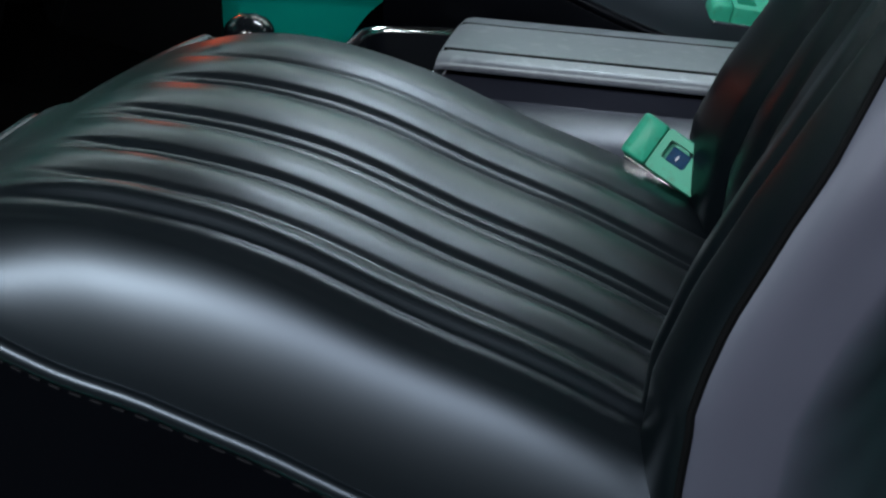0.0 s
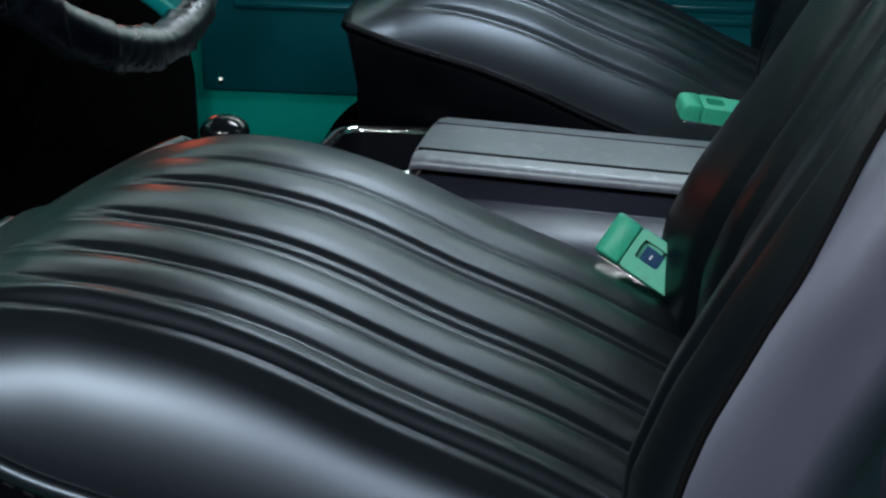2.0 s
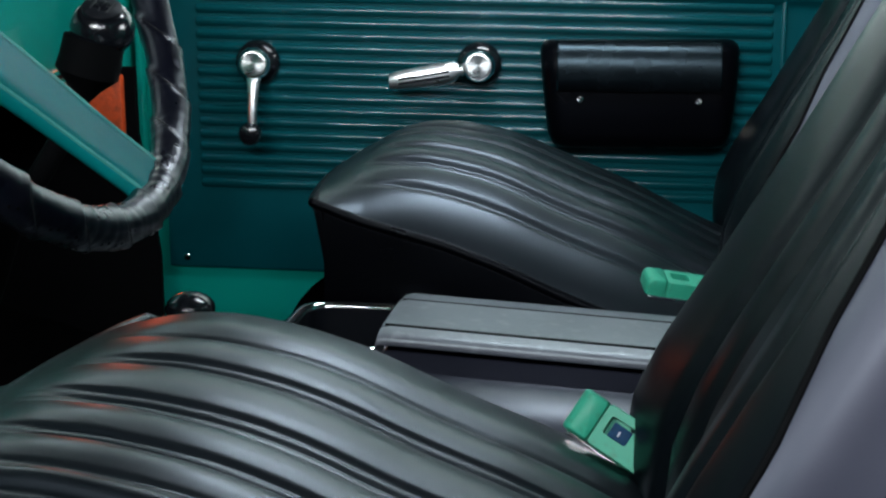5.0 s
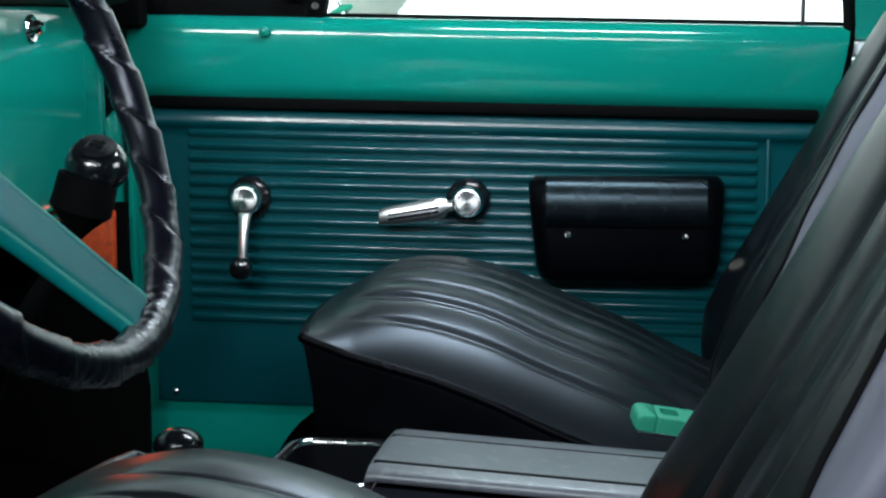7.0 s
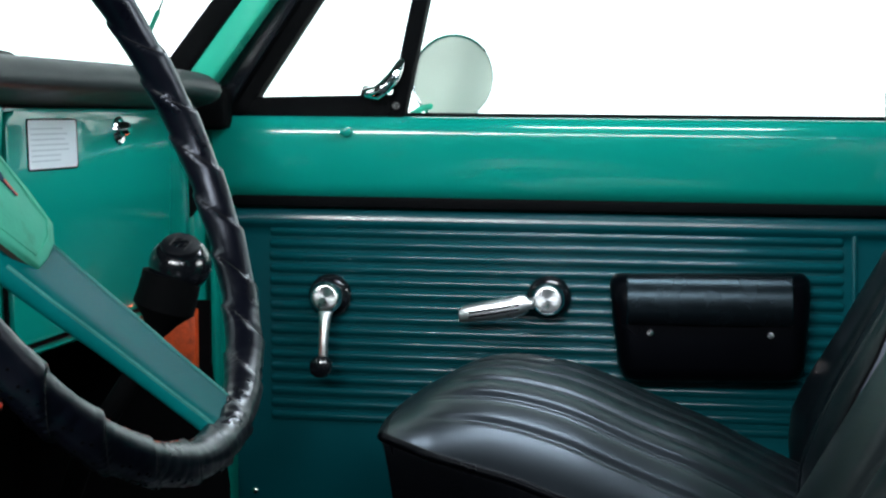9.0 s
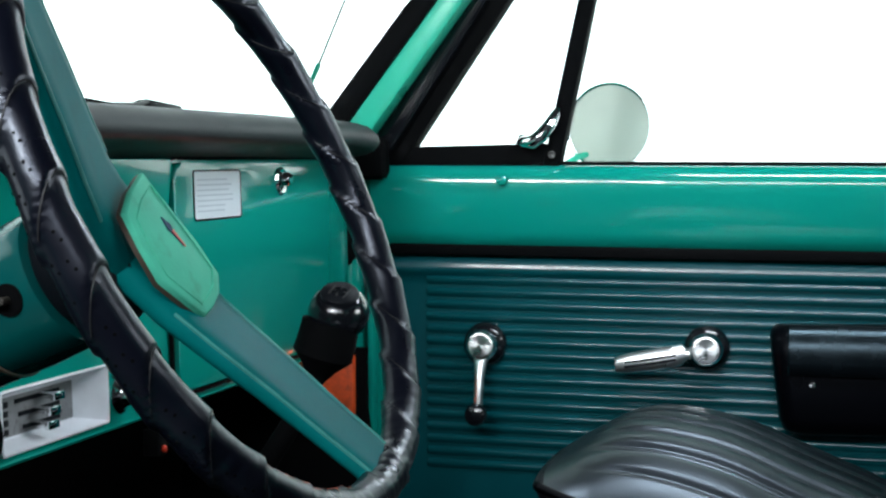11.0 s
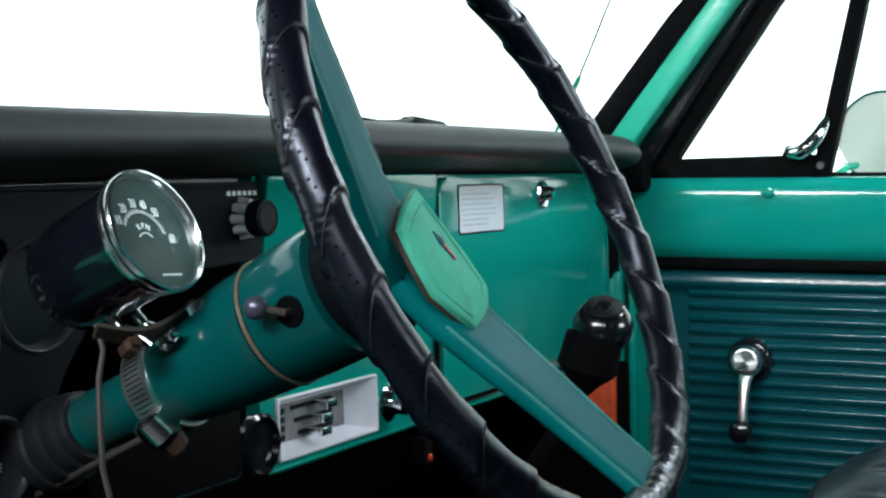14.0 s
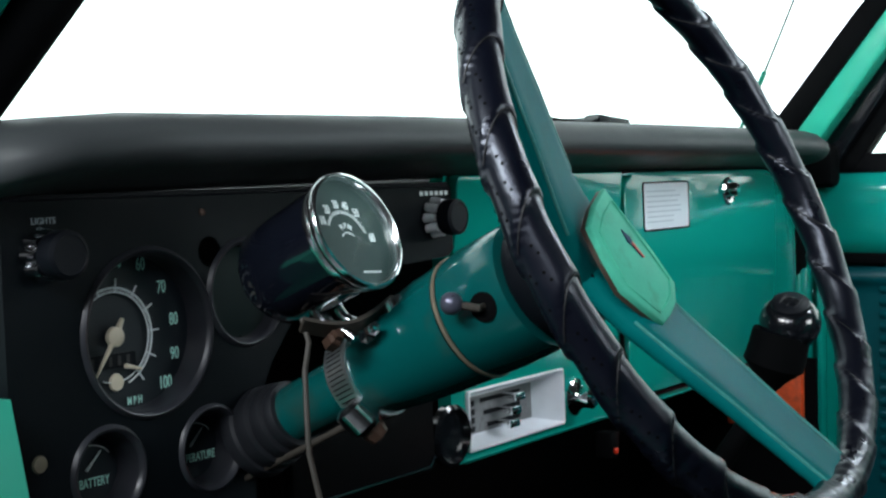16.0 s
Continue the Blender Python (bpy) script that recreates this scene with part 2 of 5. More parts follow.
def tube(bm, pts, radius, seg=10, closed=False):
    """A round bar along points; radius is a number or a function of the share along it."""
    pts = [Vector(p) for p in pts]
    n = len(pts)
    rings, side = [], None
    for i, p in enumerate(pts):
        a = pts[(i - 1) % n] if closed or i else p
        b = pts[(i + 1) % n] if closed or i < n - 1 else p
        d = (b - a).normalized()
        if side is None:
            side = d.orthogonal()
        side = (side - d * side.dot(d)).normalized()
        other = d.cross(side)
        r = radius(i / max(1, n - 1)) if callable(radius) else radius
        rings.append([bm.verts.new(p + r * (math.cos(t) * side + math.sin(t) * other)) for t in (2 * math.pi * k / seg for k in range(seg))])
    pairs = list(zip(rings, rings[1:])) + ([(rings[-1], rings[0])] if closed else [])
    for a, b in pairs:
        for k in range(seg):
            bm.faces.new((a[k], a[(k + 1) % seg], b[(k + 1) % seg], b[k]))
    if not closed:
        bm.faces.new(rings[0][::-1])
        bm.faces.new(rings[-1])
    return bm


def prism(bm, m, outline, h0, h1, bevel=0.0):
    """An outline in the xy plane of m, from height h0 to h1."""
    lo = [bm.verts.new(m @ Vector((x, y, h0))) for x, y in outline]
    hi = [bm.verts.new(m @ Vector((x, y, h1))) for x, y in outline]
    n = len(lo)
    faces = [bm.faces.new(lo[::-1]), bm.faces.new(hi)]
    faces += [bm.faces.new((lo[i], lo[(i + 1) % n], hi[(i + 1) % n], hi[i])) for i in range(n)]
    if bevel:
        bmesh.ops.bevel(bm, geom=list({e for e in faces[1].edges}), offset=bevel, segments=3, affect="EDGES", profile=0.5)
    return bm


def sheet(bm, rows, closed=False):
    """A surface through rows of points."""
    grid = [[bm.verts.new(p) for p in row] for row in rows]
    for a, b in zip(grid, grid[1:]):
        n = len(a)
        for i in range(n if closed else n - 1):
            bm.faces.new((a[i], a[(i + 1) % n], b[(i + 1) % n], b[i]))
    return grid


def rounded(x0, y0, x1, y1, r, n=5):
    pts = []
    for cx, cy, a0 in ((x1 - r, y1 - r, 0), (x0 + r, y1 - r, 90), (x0 + r, y0 + r, 180), (x1 - r, y0 + r, 270)):
        pts += [(cx + r * math.cos(radians(a0 + 90 * k / n)), cy + r * math.sin(radians(a0 + 90 * k / n))) for k in range(n + 1)]
    return pts


def plate(bm, outline, bores, x0, x1, holes=()):
    """A plate facing the rear with round bores in it."""
    front = [bm.verts.new((x1, x, y)) for x, y in outline]
    edges = [bm.edges.new((front[i], front[(i + 1) % len(front)])) for i in range(len(front))]
    for cx, cy, r in bores:
        ring = [bm.verts.new((x1, cx + r * math.cos(2 * math.pi * k / 48), cy + r * math.sin(2 * math.pi * k / 48))) for k in range(48)]
        edges += [bm.edges.new((ring[k], ring[(k + 1) % 48])) for k in range(48)]
    for hole in holes:
        ring = [bm.verts.new((x1, x, y)) for x, y in hole]
        edges += [bm.edges.new((ring[k], ring[(k + 1) % len(ring)])) for k in range(len(ring))]
    bmesh.ops.triangle_fill(bm, use_beauty=True, use_dissolve=False, edges=edges)
    n = len(front)
    rear = [bm.verts.new((x0, x, y)) for x, y in outline]
    for i in range(n):
        bm.faces.new((front[i], front[(i + 1) % n], rear[(i + 1) % n], rear[i]))
    return bm


def thing(name, base, label, category, frame_of=CAB, group="", kind=""):
    """An Empty at its base; its parts are given in the coordinates of frame_of."""
    ob = new(name)
    ob.empty_display_size = 0.05
    ob.matrix_world = frame_of @ Matrix.Translation(base)
    FRAME[ob.name] = (frame_of, Vector(base))
    return tagged(ob, label, category, group, kind)


def part(name, bm, mat, parent, label="", smooth=40, kind=""):
    base = FRAME[parent.name][1]
    bmesh.ops.translate(bm, verts=bm.verts, vec=-base)
    bmesh.ops.recalc_face_normals(bm, faces=bm.faces)
    me = bpy.data.meshes.new(name)
    bm.to_mesh(me)
    bm.free()
    for p in me.polygons:
        p.use_smooth = True
    me.set_sharp_from_angle(angle=radians(smooth))
    me.materials.append(mat)
    ob = new(name, me)
    ob.parent = parent
    FRAME[ob.name] = (FRAME[parent.name][0], base if not parent.data else base)
    return tagged(ob, label, kind=kind)


def solid(name, bm, mat, frame_of, label, category, kind="", group="", smooth=40):
    """A thing that is one mesh."""
    me = bpy.data.meshes.new(name)
    bmesh.ops.recalc_face_normals(bm, faces=bm.faces)
    bm.to_mesh(me)
    bm.free()
    for p in me.polygons:
        p.use_smooth = True
    me.set_sharp_from_angle(angle=radians(smooth))
    me.materials.append(mat)
    ob = new(name, me)
    ob.matrix_world = frame_of
    FRAME[ob.name] = (frame_of, Vector((0, 0, 0)))
    return tagged(ob, label, category, group, kind)


def lettering(name, body, mat, m, size, parent=None, frame_of=CAB, label=""):
    cu = bpy.data.curves.new(name, "FONT")
    cu.body, cu.size, cu.align_x, cu.align_y, cu.extrude = body, size, "CENTER", "CENTER", 0.0002
    cu.offset = size * 0.012
    tmp = bpy.data.objects.new(name, cu)
    me = bpy.data.meshes.new_from_object(tmp)
    bpy.data.objects.remove(tmp)
    me.materials.append(mat)
    me.transform(Matrix.Translation(-FRAME[parent.name][1]) @ m)
    ob = new(name, me)
    ob.parent = parent
    FRAME[ob.name] = FRAME[parent.name]
    return tagged(ob, label)


def ease(a, b, x):
    t = min(1, max(0, (x - a) / (b - a)))
    return t * t * (3 - 2 * t)


def run(xs, ys, x):
    return float(np.interp(x, xs, ys))


# axes for things that face the rear: local x to the passenger side, y up, z to the rear
FACE = Matrix(((0, 0, 1, 0), (1, 0, 0, 0), (0, 1, 0, 0), (0, 0, 0, 1)))

# ======== the cab shell ========
# ground and floor
bm = bm_new()
box(bm, (-60, -60, -0.62), (60, 60, -0.6))
solid("ground", bm, STUDIO, WORLD, "dark grey studio floor under the truck", "floor", "structure")

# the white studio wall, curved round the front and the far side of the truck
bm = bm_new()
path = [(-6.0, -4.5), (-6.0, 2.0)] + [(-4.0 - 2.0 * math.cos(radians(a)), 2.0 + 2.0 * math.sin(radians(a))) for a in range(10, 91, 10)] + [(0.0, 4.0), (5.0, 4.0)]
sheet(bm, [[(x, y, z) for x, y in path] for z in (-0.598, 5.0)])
wall = solid("backdrop", bm, BACKDROP, WORLD, "white studio wall, its brightness put in as a glow", "wall", "structure")

bm = bm_new()
box(bm, (-0.95, -0.78, -0.03), (0.62, 0.80, 0.0), 0.004)
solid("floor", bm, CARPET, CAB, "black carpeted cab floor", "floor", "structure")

# transmission tunnel, a carpeted hump in front of the console
bm = bm_new()
rows = []
for i in range(25):
    u = -0.86 + 0.80 * i / 24
    top = run((-0.86, -0.5, -0.3, -0.06), (0.30, 0.26, 0.20, 0.14), u)
    half = run((-0.86, -0.3, -0.06), (0.26, 0.2, 0.16), u)
    rows.append([(u, 0.04 + half * math.cos(math.pi * k / 20) * 1.15, top * math.sin(math.pi * k / 20) ** 0.7) for k in range(21)])
sheet(bm, rows)
bm.faces.new([bm.verts.new(p) for p in rows[-1]])
ball(bm, CAB.inverted() @ Matrix.Translation((-0.175, -0.45, 0.0)) @ Matrix.Diagonal((0.108, 0.12, 0.255, 1)), 32, 24)
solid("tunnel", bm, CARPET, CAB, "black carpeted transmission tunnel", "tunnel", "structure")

# firewall, back wall, roof
bm = bm_new()
box(bm, (-0.92, -0.78, -0.03), (-0.88, 0.80, 0.66))
solid("firewall", bm, RUBBER, CAB, "black firewall behind the dashboard", "wall", "structure")
bm = bm_new()
box(bm, (0.60, -0.80, -0.03), (0.64, 0.86, 0.70), 0.006)
box(bm, (0.60, -0.80, 1.08), (0.64, 0.86, 1.24), 0.006)
box(bm, (0.60, -0.80, 0.70), (0.64, -0.66, 1.08), 0.006)
box(bm, (0.60, 0.70, 0.70), (0.64, 0.86, 1.08), 0.006)
solid("wall_rear", bm, TEAL, CAB, "teal painted steel back wall of the cab", "wall", "structure")
bm = bm_new()
box(bm, (-0.32, -0.80, 1.20), (0.64, 0.90, 1.25), 0.01)
solid("ceiling", bm, HEADLINER, CAB, "dark cab roof lining", "ceiling", "structure")


# ======== passenger door (its lines fall slightly to the rear) ========
FALL = 0.0235


def fall(bm):
    for v in bm.verts:
        v.co.z -= FALL * v.co.x
    return bm


door = thing("door_1", (0, 0, 0.0), "teal painted truck door with a dark ribbed vinyl panel", "door", WORLD, kind="structure")

bm = bm_new()
inner = [(0.030, 0.747), (0.004, 0.748), (-0.012, 0.745), (-0.020, 0.739), (-0.025, 0.730), (-0.0265, 0.718), (-0.026, 0.70), (-0.0225, 0.67), (-0.017, 0.645),
         (-0.012, 0.628), (-0.002, 0.622), (0.005, 0.612), (0.005, 0.40), (0.005, 0.16), (0.004, 0.09), (0.012, 0.0), (0.05, -0.05)]
outer = [(0.10, -0.05), (0.125, 0.2), (0.125, 0.5), (0.09, 0.742)]
ring = inner + outer
xs = [-0.548 + 1.045 * i / 40 for i in range(41)]
rows = []
for x in xs:
    rows.append([(x + (0.028 * (z - 0.56) / 0.18 if x > 0.45 and z > 0.3 else 0), y, z) for y, z in ring])
sheet(bm, rows, closed=True)
bm.faces.new([bm.verts.new(p) for p in rows[0]])
bm.faces.new([bm.verts.new(p) for p in rows[-1]])
part("door_shell", fall(bm), TEAL, door, smooth=50)

# the vinyl board with its rolled top and pressed border
bm = bm_new()
prof = [(0.004, 0.1465), (-0.003, 0.1475), (-0.0045, 0.152), (-0.0045, 0.24), (-0.0045, 0.30), (-0.0045, 0.56), (-0.0052, 0.572), (-0.0085, 0.576), (-0.0118, 0.580),
        (-0.0130, 0.5845), (-0.0128, 0.588), (-0.0114, 0.5965), (-0.0085, 0.602), (0.004, 0.606)]
rows = [[(x, y, z) for y, z in prof] for x in [-0.520 + 1.002 * i / 30 for i in range(31)]]
sheet(bm, rows)
bm.faces.new([bm.verts.new(p) for p in rows[0]])
bm.faces.new([bm.verts.new(p) for p in rows[-1]])
panel = part("door_panel", fall(bm), PANEL, door, "dark teal ribbed vinyl door card")

bm = bm_new()
box(bm, (-0.522, -0.018, 0.6065), (0.484, -0.002, 0.6235), 0.004, 2)
part("trim_strip", fall(bm), RUBBER, door, "black rubber trim strip")


def rib_mesh():
    bm = bm_new()
    prof = [(-0.003, 0.0075), (-0.0065, 0.0064), (-0.0092, 0.0040), (-0.0098, 0.0010), (-0.0088, -0.0030), (-0.0060, -0.0062), (-0.003, -0.0078)]
    rows = []
    for x, s in ((-0.4655, 0.15), (-0.4635, 0.75), (-0.460, 1.0), (-0.1, 1.0), (0.2, 1.0), (0.394, 1.0), (0.3975, 0.75), (0.3995, 0.15)):
        rows.append([(x, -0.003 + (y + 0.003) * s, z * (0.55 + 0.45 * s)) for y, z in prof])
    sheet(bm, rows)
    return fall(bm)


bm = rib_mesh()
first = part("rib", bm, PANEL, panel)
first.location.z = 0.568
for n in range(1, 16):
    ob = new("rib", first.data)
    ob.parent = panel
    ob.location.z = 0.568 - 0.01903 * n
bm = bm_new()
tube(bm, [(0.4135, -0.004, 0.592), (0.4135, -0.0065, 0.586), (0.4135, -0.0065, 0.29), (0.4135, -0.004, 0.28)], 0.0042, 8)
part("edge_bead", fall(bm), PANEL, panel)

for x, z in ((-0.493, 0.1625), (-0.482, 0.588), (0.46, 0.165)):
    bm = bm_new()
    lathe(bm, Matrix.Translation((x, -0.0045, z)) @ pose(0, 0, 0, 90), [(0.0052, 0), (0.0052, 0.0012), (0.0038, 0.0028), (0.0015, 0.0034)], 14)
    part("screw", fall(bm), CHROME, door, "small chrome screw")

bm = bm_new()
lathe(bm, Matrix.Translation((-0.338, -0.0215, 0.7225)) @ pose(0, 0, 0, 90), [(0.0035, 0), (0.0035, 0.004), (0.0075, 0.006), (0.0095, 0.010), (0.0085, 0.015), (0.0045, 0.018), (0.001, 0.0185)], 20)
part("lock_knob", fall(bm), TEAL, door, "teal round lock knob")


def knob_base(x, z, name):
    m = Matrix.Translation((x, -0.008, z)) @ pose(0, 0, 0, 90)
    bm = bm_new()
    lathe(bm, m, [(0.033, 0), (0.034, 0.004), (0.032, 0.010), (0.027, 0.014), (0.020, 0.018)], 36)
    part("escutcheon", bm, GLOSS, name, "black plastic escutcheon")
    bm = bm_new()
    lathe(bm, m, [(0.0215, 0.016), (0.0235, 0.022), (0.0245, 0.030), (0.0235, 0.037), (0.0205, 0.0405)], 36)
    cap = part("hub", bm, CHROME, name, "chrome hub")
    bm = bm_new()
    lathe(bm, m, [(0.0195, 0.0405), (0.019, 0.042), (0.0165, 0.0424), (0.0160, 0.0418), (0.003, 0.0418), (0.0025, 0.0424), (0.0005, 0.0425)], 36)
    part("cap", bm, CAP, cap, "spun aluminium cap")


crank = thing("window_crank", (-0.369, -0.008, 0.48), "chrome window crank with a black knob on the door panel", "crank", WORLD)
knob_base(-0.369, 0.479, crank)
bm = bm_new()
arm = [((-0.369, -0.040, 0.462), 0.0125, 0.006), ((-0.3695, -0.045, 0.452), 0.0095, 0.0065), ((-0.370, -0.050, 0.43), 0.0075, 0.006), ((-0.371, -0.054, 0.405), 0.0068, 0.0055), ((-0.371, -0.055, 0.385), 0.0075, 0.0055), ((-0.371, -0.055, 0.377), 0.006, 0.004)]
sheet(bm, [[(p[0] + w * math.cos(a), p[1] + t * math.sin(a), p[2]) for a in (2 * math.pi * k / 14 for k in range(14))] for p, w, t in arm], closed=True)
part("arm", bm, BRIGHT, crank, "chrome arm")
bm = bm_new()
lathe(bm, Matrix.Translation((-0.371, -0.056, 0.377)) @ pose(0, 0, 0, 90), [(0.007, 0), (0.012, 0.003), (0.0165, 0.010), (0.0175, 0.018), (0.0150, 0.025), (0.008, 0.028), (0.001, 0.0285)], 24)
part("knob", bm, GLOSS, crank, "black knob")

handle = thing("door_handle", (-0.033, -0.008, 0.477), "chrome inside door handle on the door panel", "door handle", WORLD)
knob_base(-0.033, 0.4765, handle)
bm = bm_new()
arm = [(-0.054, 0.4725, 0.009, 0.008), (-0.060, 0.471, 0.0075, 0.0065), (-0.067, 0.4695, 0.0155, 0.009), (-0.085, 0.466, 0.0165, 0.009), (-0.11, 0.462, 0.0158, 0.0085), (-0.14, 0.4575, 0.0145, 0.0075), (-0.157, 0.4550, 0.0130, 0.0062), (-0.164, 0.4537, 0.0105, 0.0045)]
rows = []
for x, z, h, t in arm:
    rows.append([(x, -0.052 + t * math.sin(a), z + h * math.cos(a)) for a in (2 * math.pi * k / 20 for k in range(20))])
grid = sheet(bm, rows, closed=True)
bm.faces.new(grid[0])
bm.faces.new(grid[-1])
lever = part("lever", bm, BRIGHT, handle, "chrome fluted lever")
for dz in (-0.005, 0.0015):
    bm = bm_new()
    tube(bm, [(-0.075, -0.0606, 0.468 + dz), (-0.11, -0.0602, 0.462 + dz), (-0.15, -0.0588, 0.456 + dz)], 0.0018, 6)
    part("flute", bm, GLOSS, lever)

# leather pouch on the panel
pouch = thing("pouch", (0.2, -0.008, 0.43), "black leather pouch with two snaps fixed to the door panel", "pouch", WORLD)
bm = bm_new()
rows = []
for i, (z, d, x0, x1) in enumerate(((0.360, 0.006, 0.104, 0.308), (0.355, 0.022, 0.094, 0.318), (0.357, 0.038, 0.084, 0.328), (0.364, 0.048, 0.076, 0.335), (0.38, 0.052, 0.070, 0.340), (0.43, 0.052, 0.064, 0.344), (0.47, 0.050, 0.060, 0.347), (0.498, 0.046, 0.058, 0.348), (0.507, 0.038, 0.060, 0.346), (0.513, 0.020, 0.066, 0.340), (0.514, 0.006, 0.072, 0.334))):
    r = min(0.026, d * 0.7)
    row = [(x0, -0.008, z)]
    row += [(x0 + r - r * math.cos(a), -0.008 - d + r - r * math.sin(a), z) for a in (math.pi / 2 * k / 5 for k in range(6))]
    row += [(x1 - r + r * math.sin(a), -0.008 - d + r - r * math.cos(a), z) for a in (math.pi / 2 * k / 5 for k in range(6))]
    row += [(x1, -0.008, z)]
    rows.append(row)
grid = sheet(bm, rows)
bm.faces.new(grid[0])
bm.faces.new(grid[-1])
part("bag", bm, VINYL_SIDE, pouch, smooth=60)
bm = bm_new()
prof = [(0.048, 0.515), (0.053, 0.511), (0.057, 0.505), (0.061, 0.497), (0.064, 0.487), (0.0655, 0.475), (0.0655, 0.462), (0.063, 0.450), (0.059, 0.4435), (0.0545, 0.445)]
rows = []
for x, g in ((0.0825, -0.004), (0.0845, 0.0), (0.12, 0.0), (0.2, 0.0015), (0.28, 0.0), (0.3175, 0.0), (0.3195, -0.004)):
    rows.append([(x, -0.008 - d - g, z - 0.012 * (x - 0.08)) for d, z in prof])
sheet(bm, rows)
part("flap", bm, PATENT, pouch, "glossy leather flap")
for x, z in ((0.1163, 0.430), (0.2877, 0.427)):
    bm = bm_new()
    lathe(bm, Matrix.Translation((x, -0.059, z)) @ pose(0, 0, 0, 90), [(0.0062, 0), (0.0062, 0.002), (0.0045, 0.0045), (0.001, 0.005)], 16)
    part("snap", bm, CHROME, pouch, "small metal snap")

# window sill rubber, vent window and glass
bm = bm_new()
box(bm, (-0.27, 0.004, 0.745), (0.52, 0.022, 0.7535), 0.003)
part("sill_rubber", fall(bm), RUBBER, door, "black window sill rubber")
bm = bm_new()
box(bm, (0.4565, -0.006, 0.735), (0.4625, 0.0, 0.789), 0.0015)
ob = part("guide_pin", fall(bm), RING, door, "slim metal lock rod at the sill")


def bar(bm, a, b, width, y0, y1, bevel=0.003):
    """A flat bar between two points (x, z), width across, from y0 to y1."""
    a, b = Vector((a[0], 0, a[1])), Vector((b[0], 0, b[1]))
    d = (b - a).normalized()
    n = Vector((-d.z, 0, d.x)) * width / 2
    vs = [[bm.verts.new((p.x, y, p.z)) for p in (a - n, b - n, b + n, a + n)] for y in (y0, y1)]
    faces = [bm.faces.new(vs[0][::-1]), bm.faces.new(vs[1])] + [bm.faces.new((vs[0][i], vs[0][(i + 1) % 4], vs[1][(i + 1) % 4], vs[1][i])) for i in range(4)]
    if bevel:
        bmesh.ops.bevel(bm, geom=list({e for f in faces for e in f.edges}), offset=bevel, segments=2, affect="EDGES", profile=0.5)
    return bm


vent = thing("window_1", (-0.3, 0, 0.75), "black framed vent window beside the door glass", "window", WORLD, kind="structure")
bm = bm_new()
bar(bm, (-0.269, 0.735), (-0.166, 1.20), 0.0255, -0.012, 0.022)
part("vent_post", bm, RUBBER, vent, "black division bar")
bm = bm_new()
box(bm, (-0.53, -0.010, 0.744), (-0.262, 0.02, 0.7865), 0.005)
part("vent_rail", bm, RUBBER, vent)
bm = bm_new()
bar(bm, (-0.520, 0.757), (-0.212, 1.205), 0.030, -0.012, 0.024)
part("vent_frame", bm, RUBBER, vent)
bm = bm_new()
bar(bm, (-0.548, 0.765), (-0.250, 1.203), 0.040, -0.030, 0.0)
part("weatherstrip", bm, GLOSS, vent)
bm = bm_new()
prism(bm, pose(0, 0.006, 0, 90), [(-0.51, 0.78), (-0.265, 0.78), (-0.17, 1.2), (-0.225, 1.2)], 0, 0.003)
ob = part("vent_pane", bm, GLASS, vent, "clear vent pane")
ob.visible_shadow = False
latch = part("latch_post", rod(bm_new(), (-0.262, -0.010, 0.765), (-0.262, -0.024, 0.768), 0.006), CHROME, vent)
bm = bm_new()
pts = [(-0.312, -0.020, 0.790), (-0.302, -0.030, 0.787), (-0.289, -0.036, 0.787), (-0.277, -0.036, 0.795), (-0.265, -0.031, 0.810), (-0.257, -0.025, 0.826), (-0.253, -0.018, 0.836)]
tube(bm, pts, lambda t: 0.005 + 0.0065 * math.sin(math.pi * min(1, 0.12 + t * 0.85)), 14)
part("latch", bm, CHROME, vent, "chrome vent latch lever")
bm = bm_new()
ball(bm, Matrix.Translation((-0.307, -0.022, 0.793)) @ Matrix.Diagonal((0.009, 0.007, 0.007, 1)), 18, 10)
part("latch_button", bm, CHROME, vent)

# round outside mirror
mirror = thing("wing_mirror", (-0.208, 0.25, 0.76), "round green-armed outside mirror beyond the door glass", "mirror", WORLD)
mm = Matrix.Translation((-0.208, 0.25, 0.831)) @ pose(0, 0, 0, 90, 0, 0) @ pose(0, 0, 0, 0, -12, 0) @ Matrix.Scale(1.05, 4)
bm = bm_new()
lathe(bm, mm, [(0.0665, 0.001), (0.0665, 0.0), (0.0685, -0.002), (0.071, 0.001), (0.0715, 0.005), (0.0705, 0.004), (0.0675, 0.0035), (0.0665, 0.001)], 48, False, False)
part("rim", bm, CHROME, mirror, "thin chrome rim")
bm = bm_new()
lathe(bm, mm, [(0.0670, 0.0015), (0.0001, 0.0016)], 48, True, False)
part("painted_mirror", bm, MIRROR, mirror, "mirror glass with a grey-green reflection painted in")
bm = bm_new()
lathe(bm, mm, [(0.0705, -0.001), (0.066, -0.010), (0.045, -0.022), (0.01, -0.028)], 48)
part("shell", bm, TEAL, mirror)
bm = bm_new()
tube(bm, [(-0.228, 0.275, 0.79), (-0.262, 0.25, 0.782), (-0.285, 0.20, 0.76), (-0.295, 0.12, 0.735)], 0.006, 10)
part("bracket", bm, TEAL_LIT, mirror, "green mirror bracket")

# door glass, rolled down to a clear pane in its channel
bm = bm_new()
prism(bm, pose(0, 0.012, 0, 90), [(-0.25, 0.74), (0.52, 0.72), (0.50, 1.19), (-0.155, 1.2)], 0, 0.004)
ob = solid("window_2", bm, GLASS, WORLD, "clear side window glass of the door", "window", "structure")
ob.visible_shadow = False

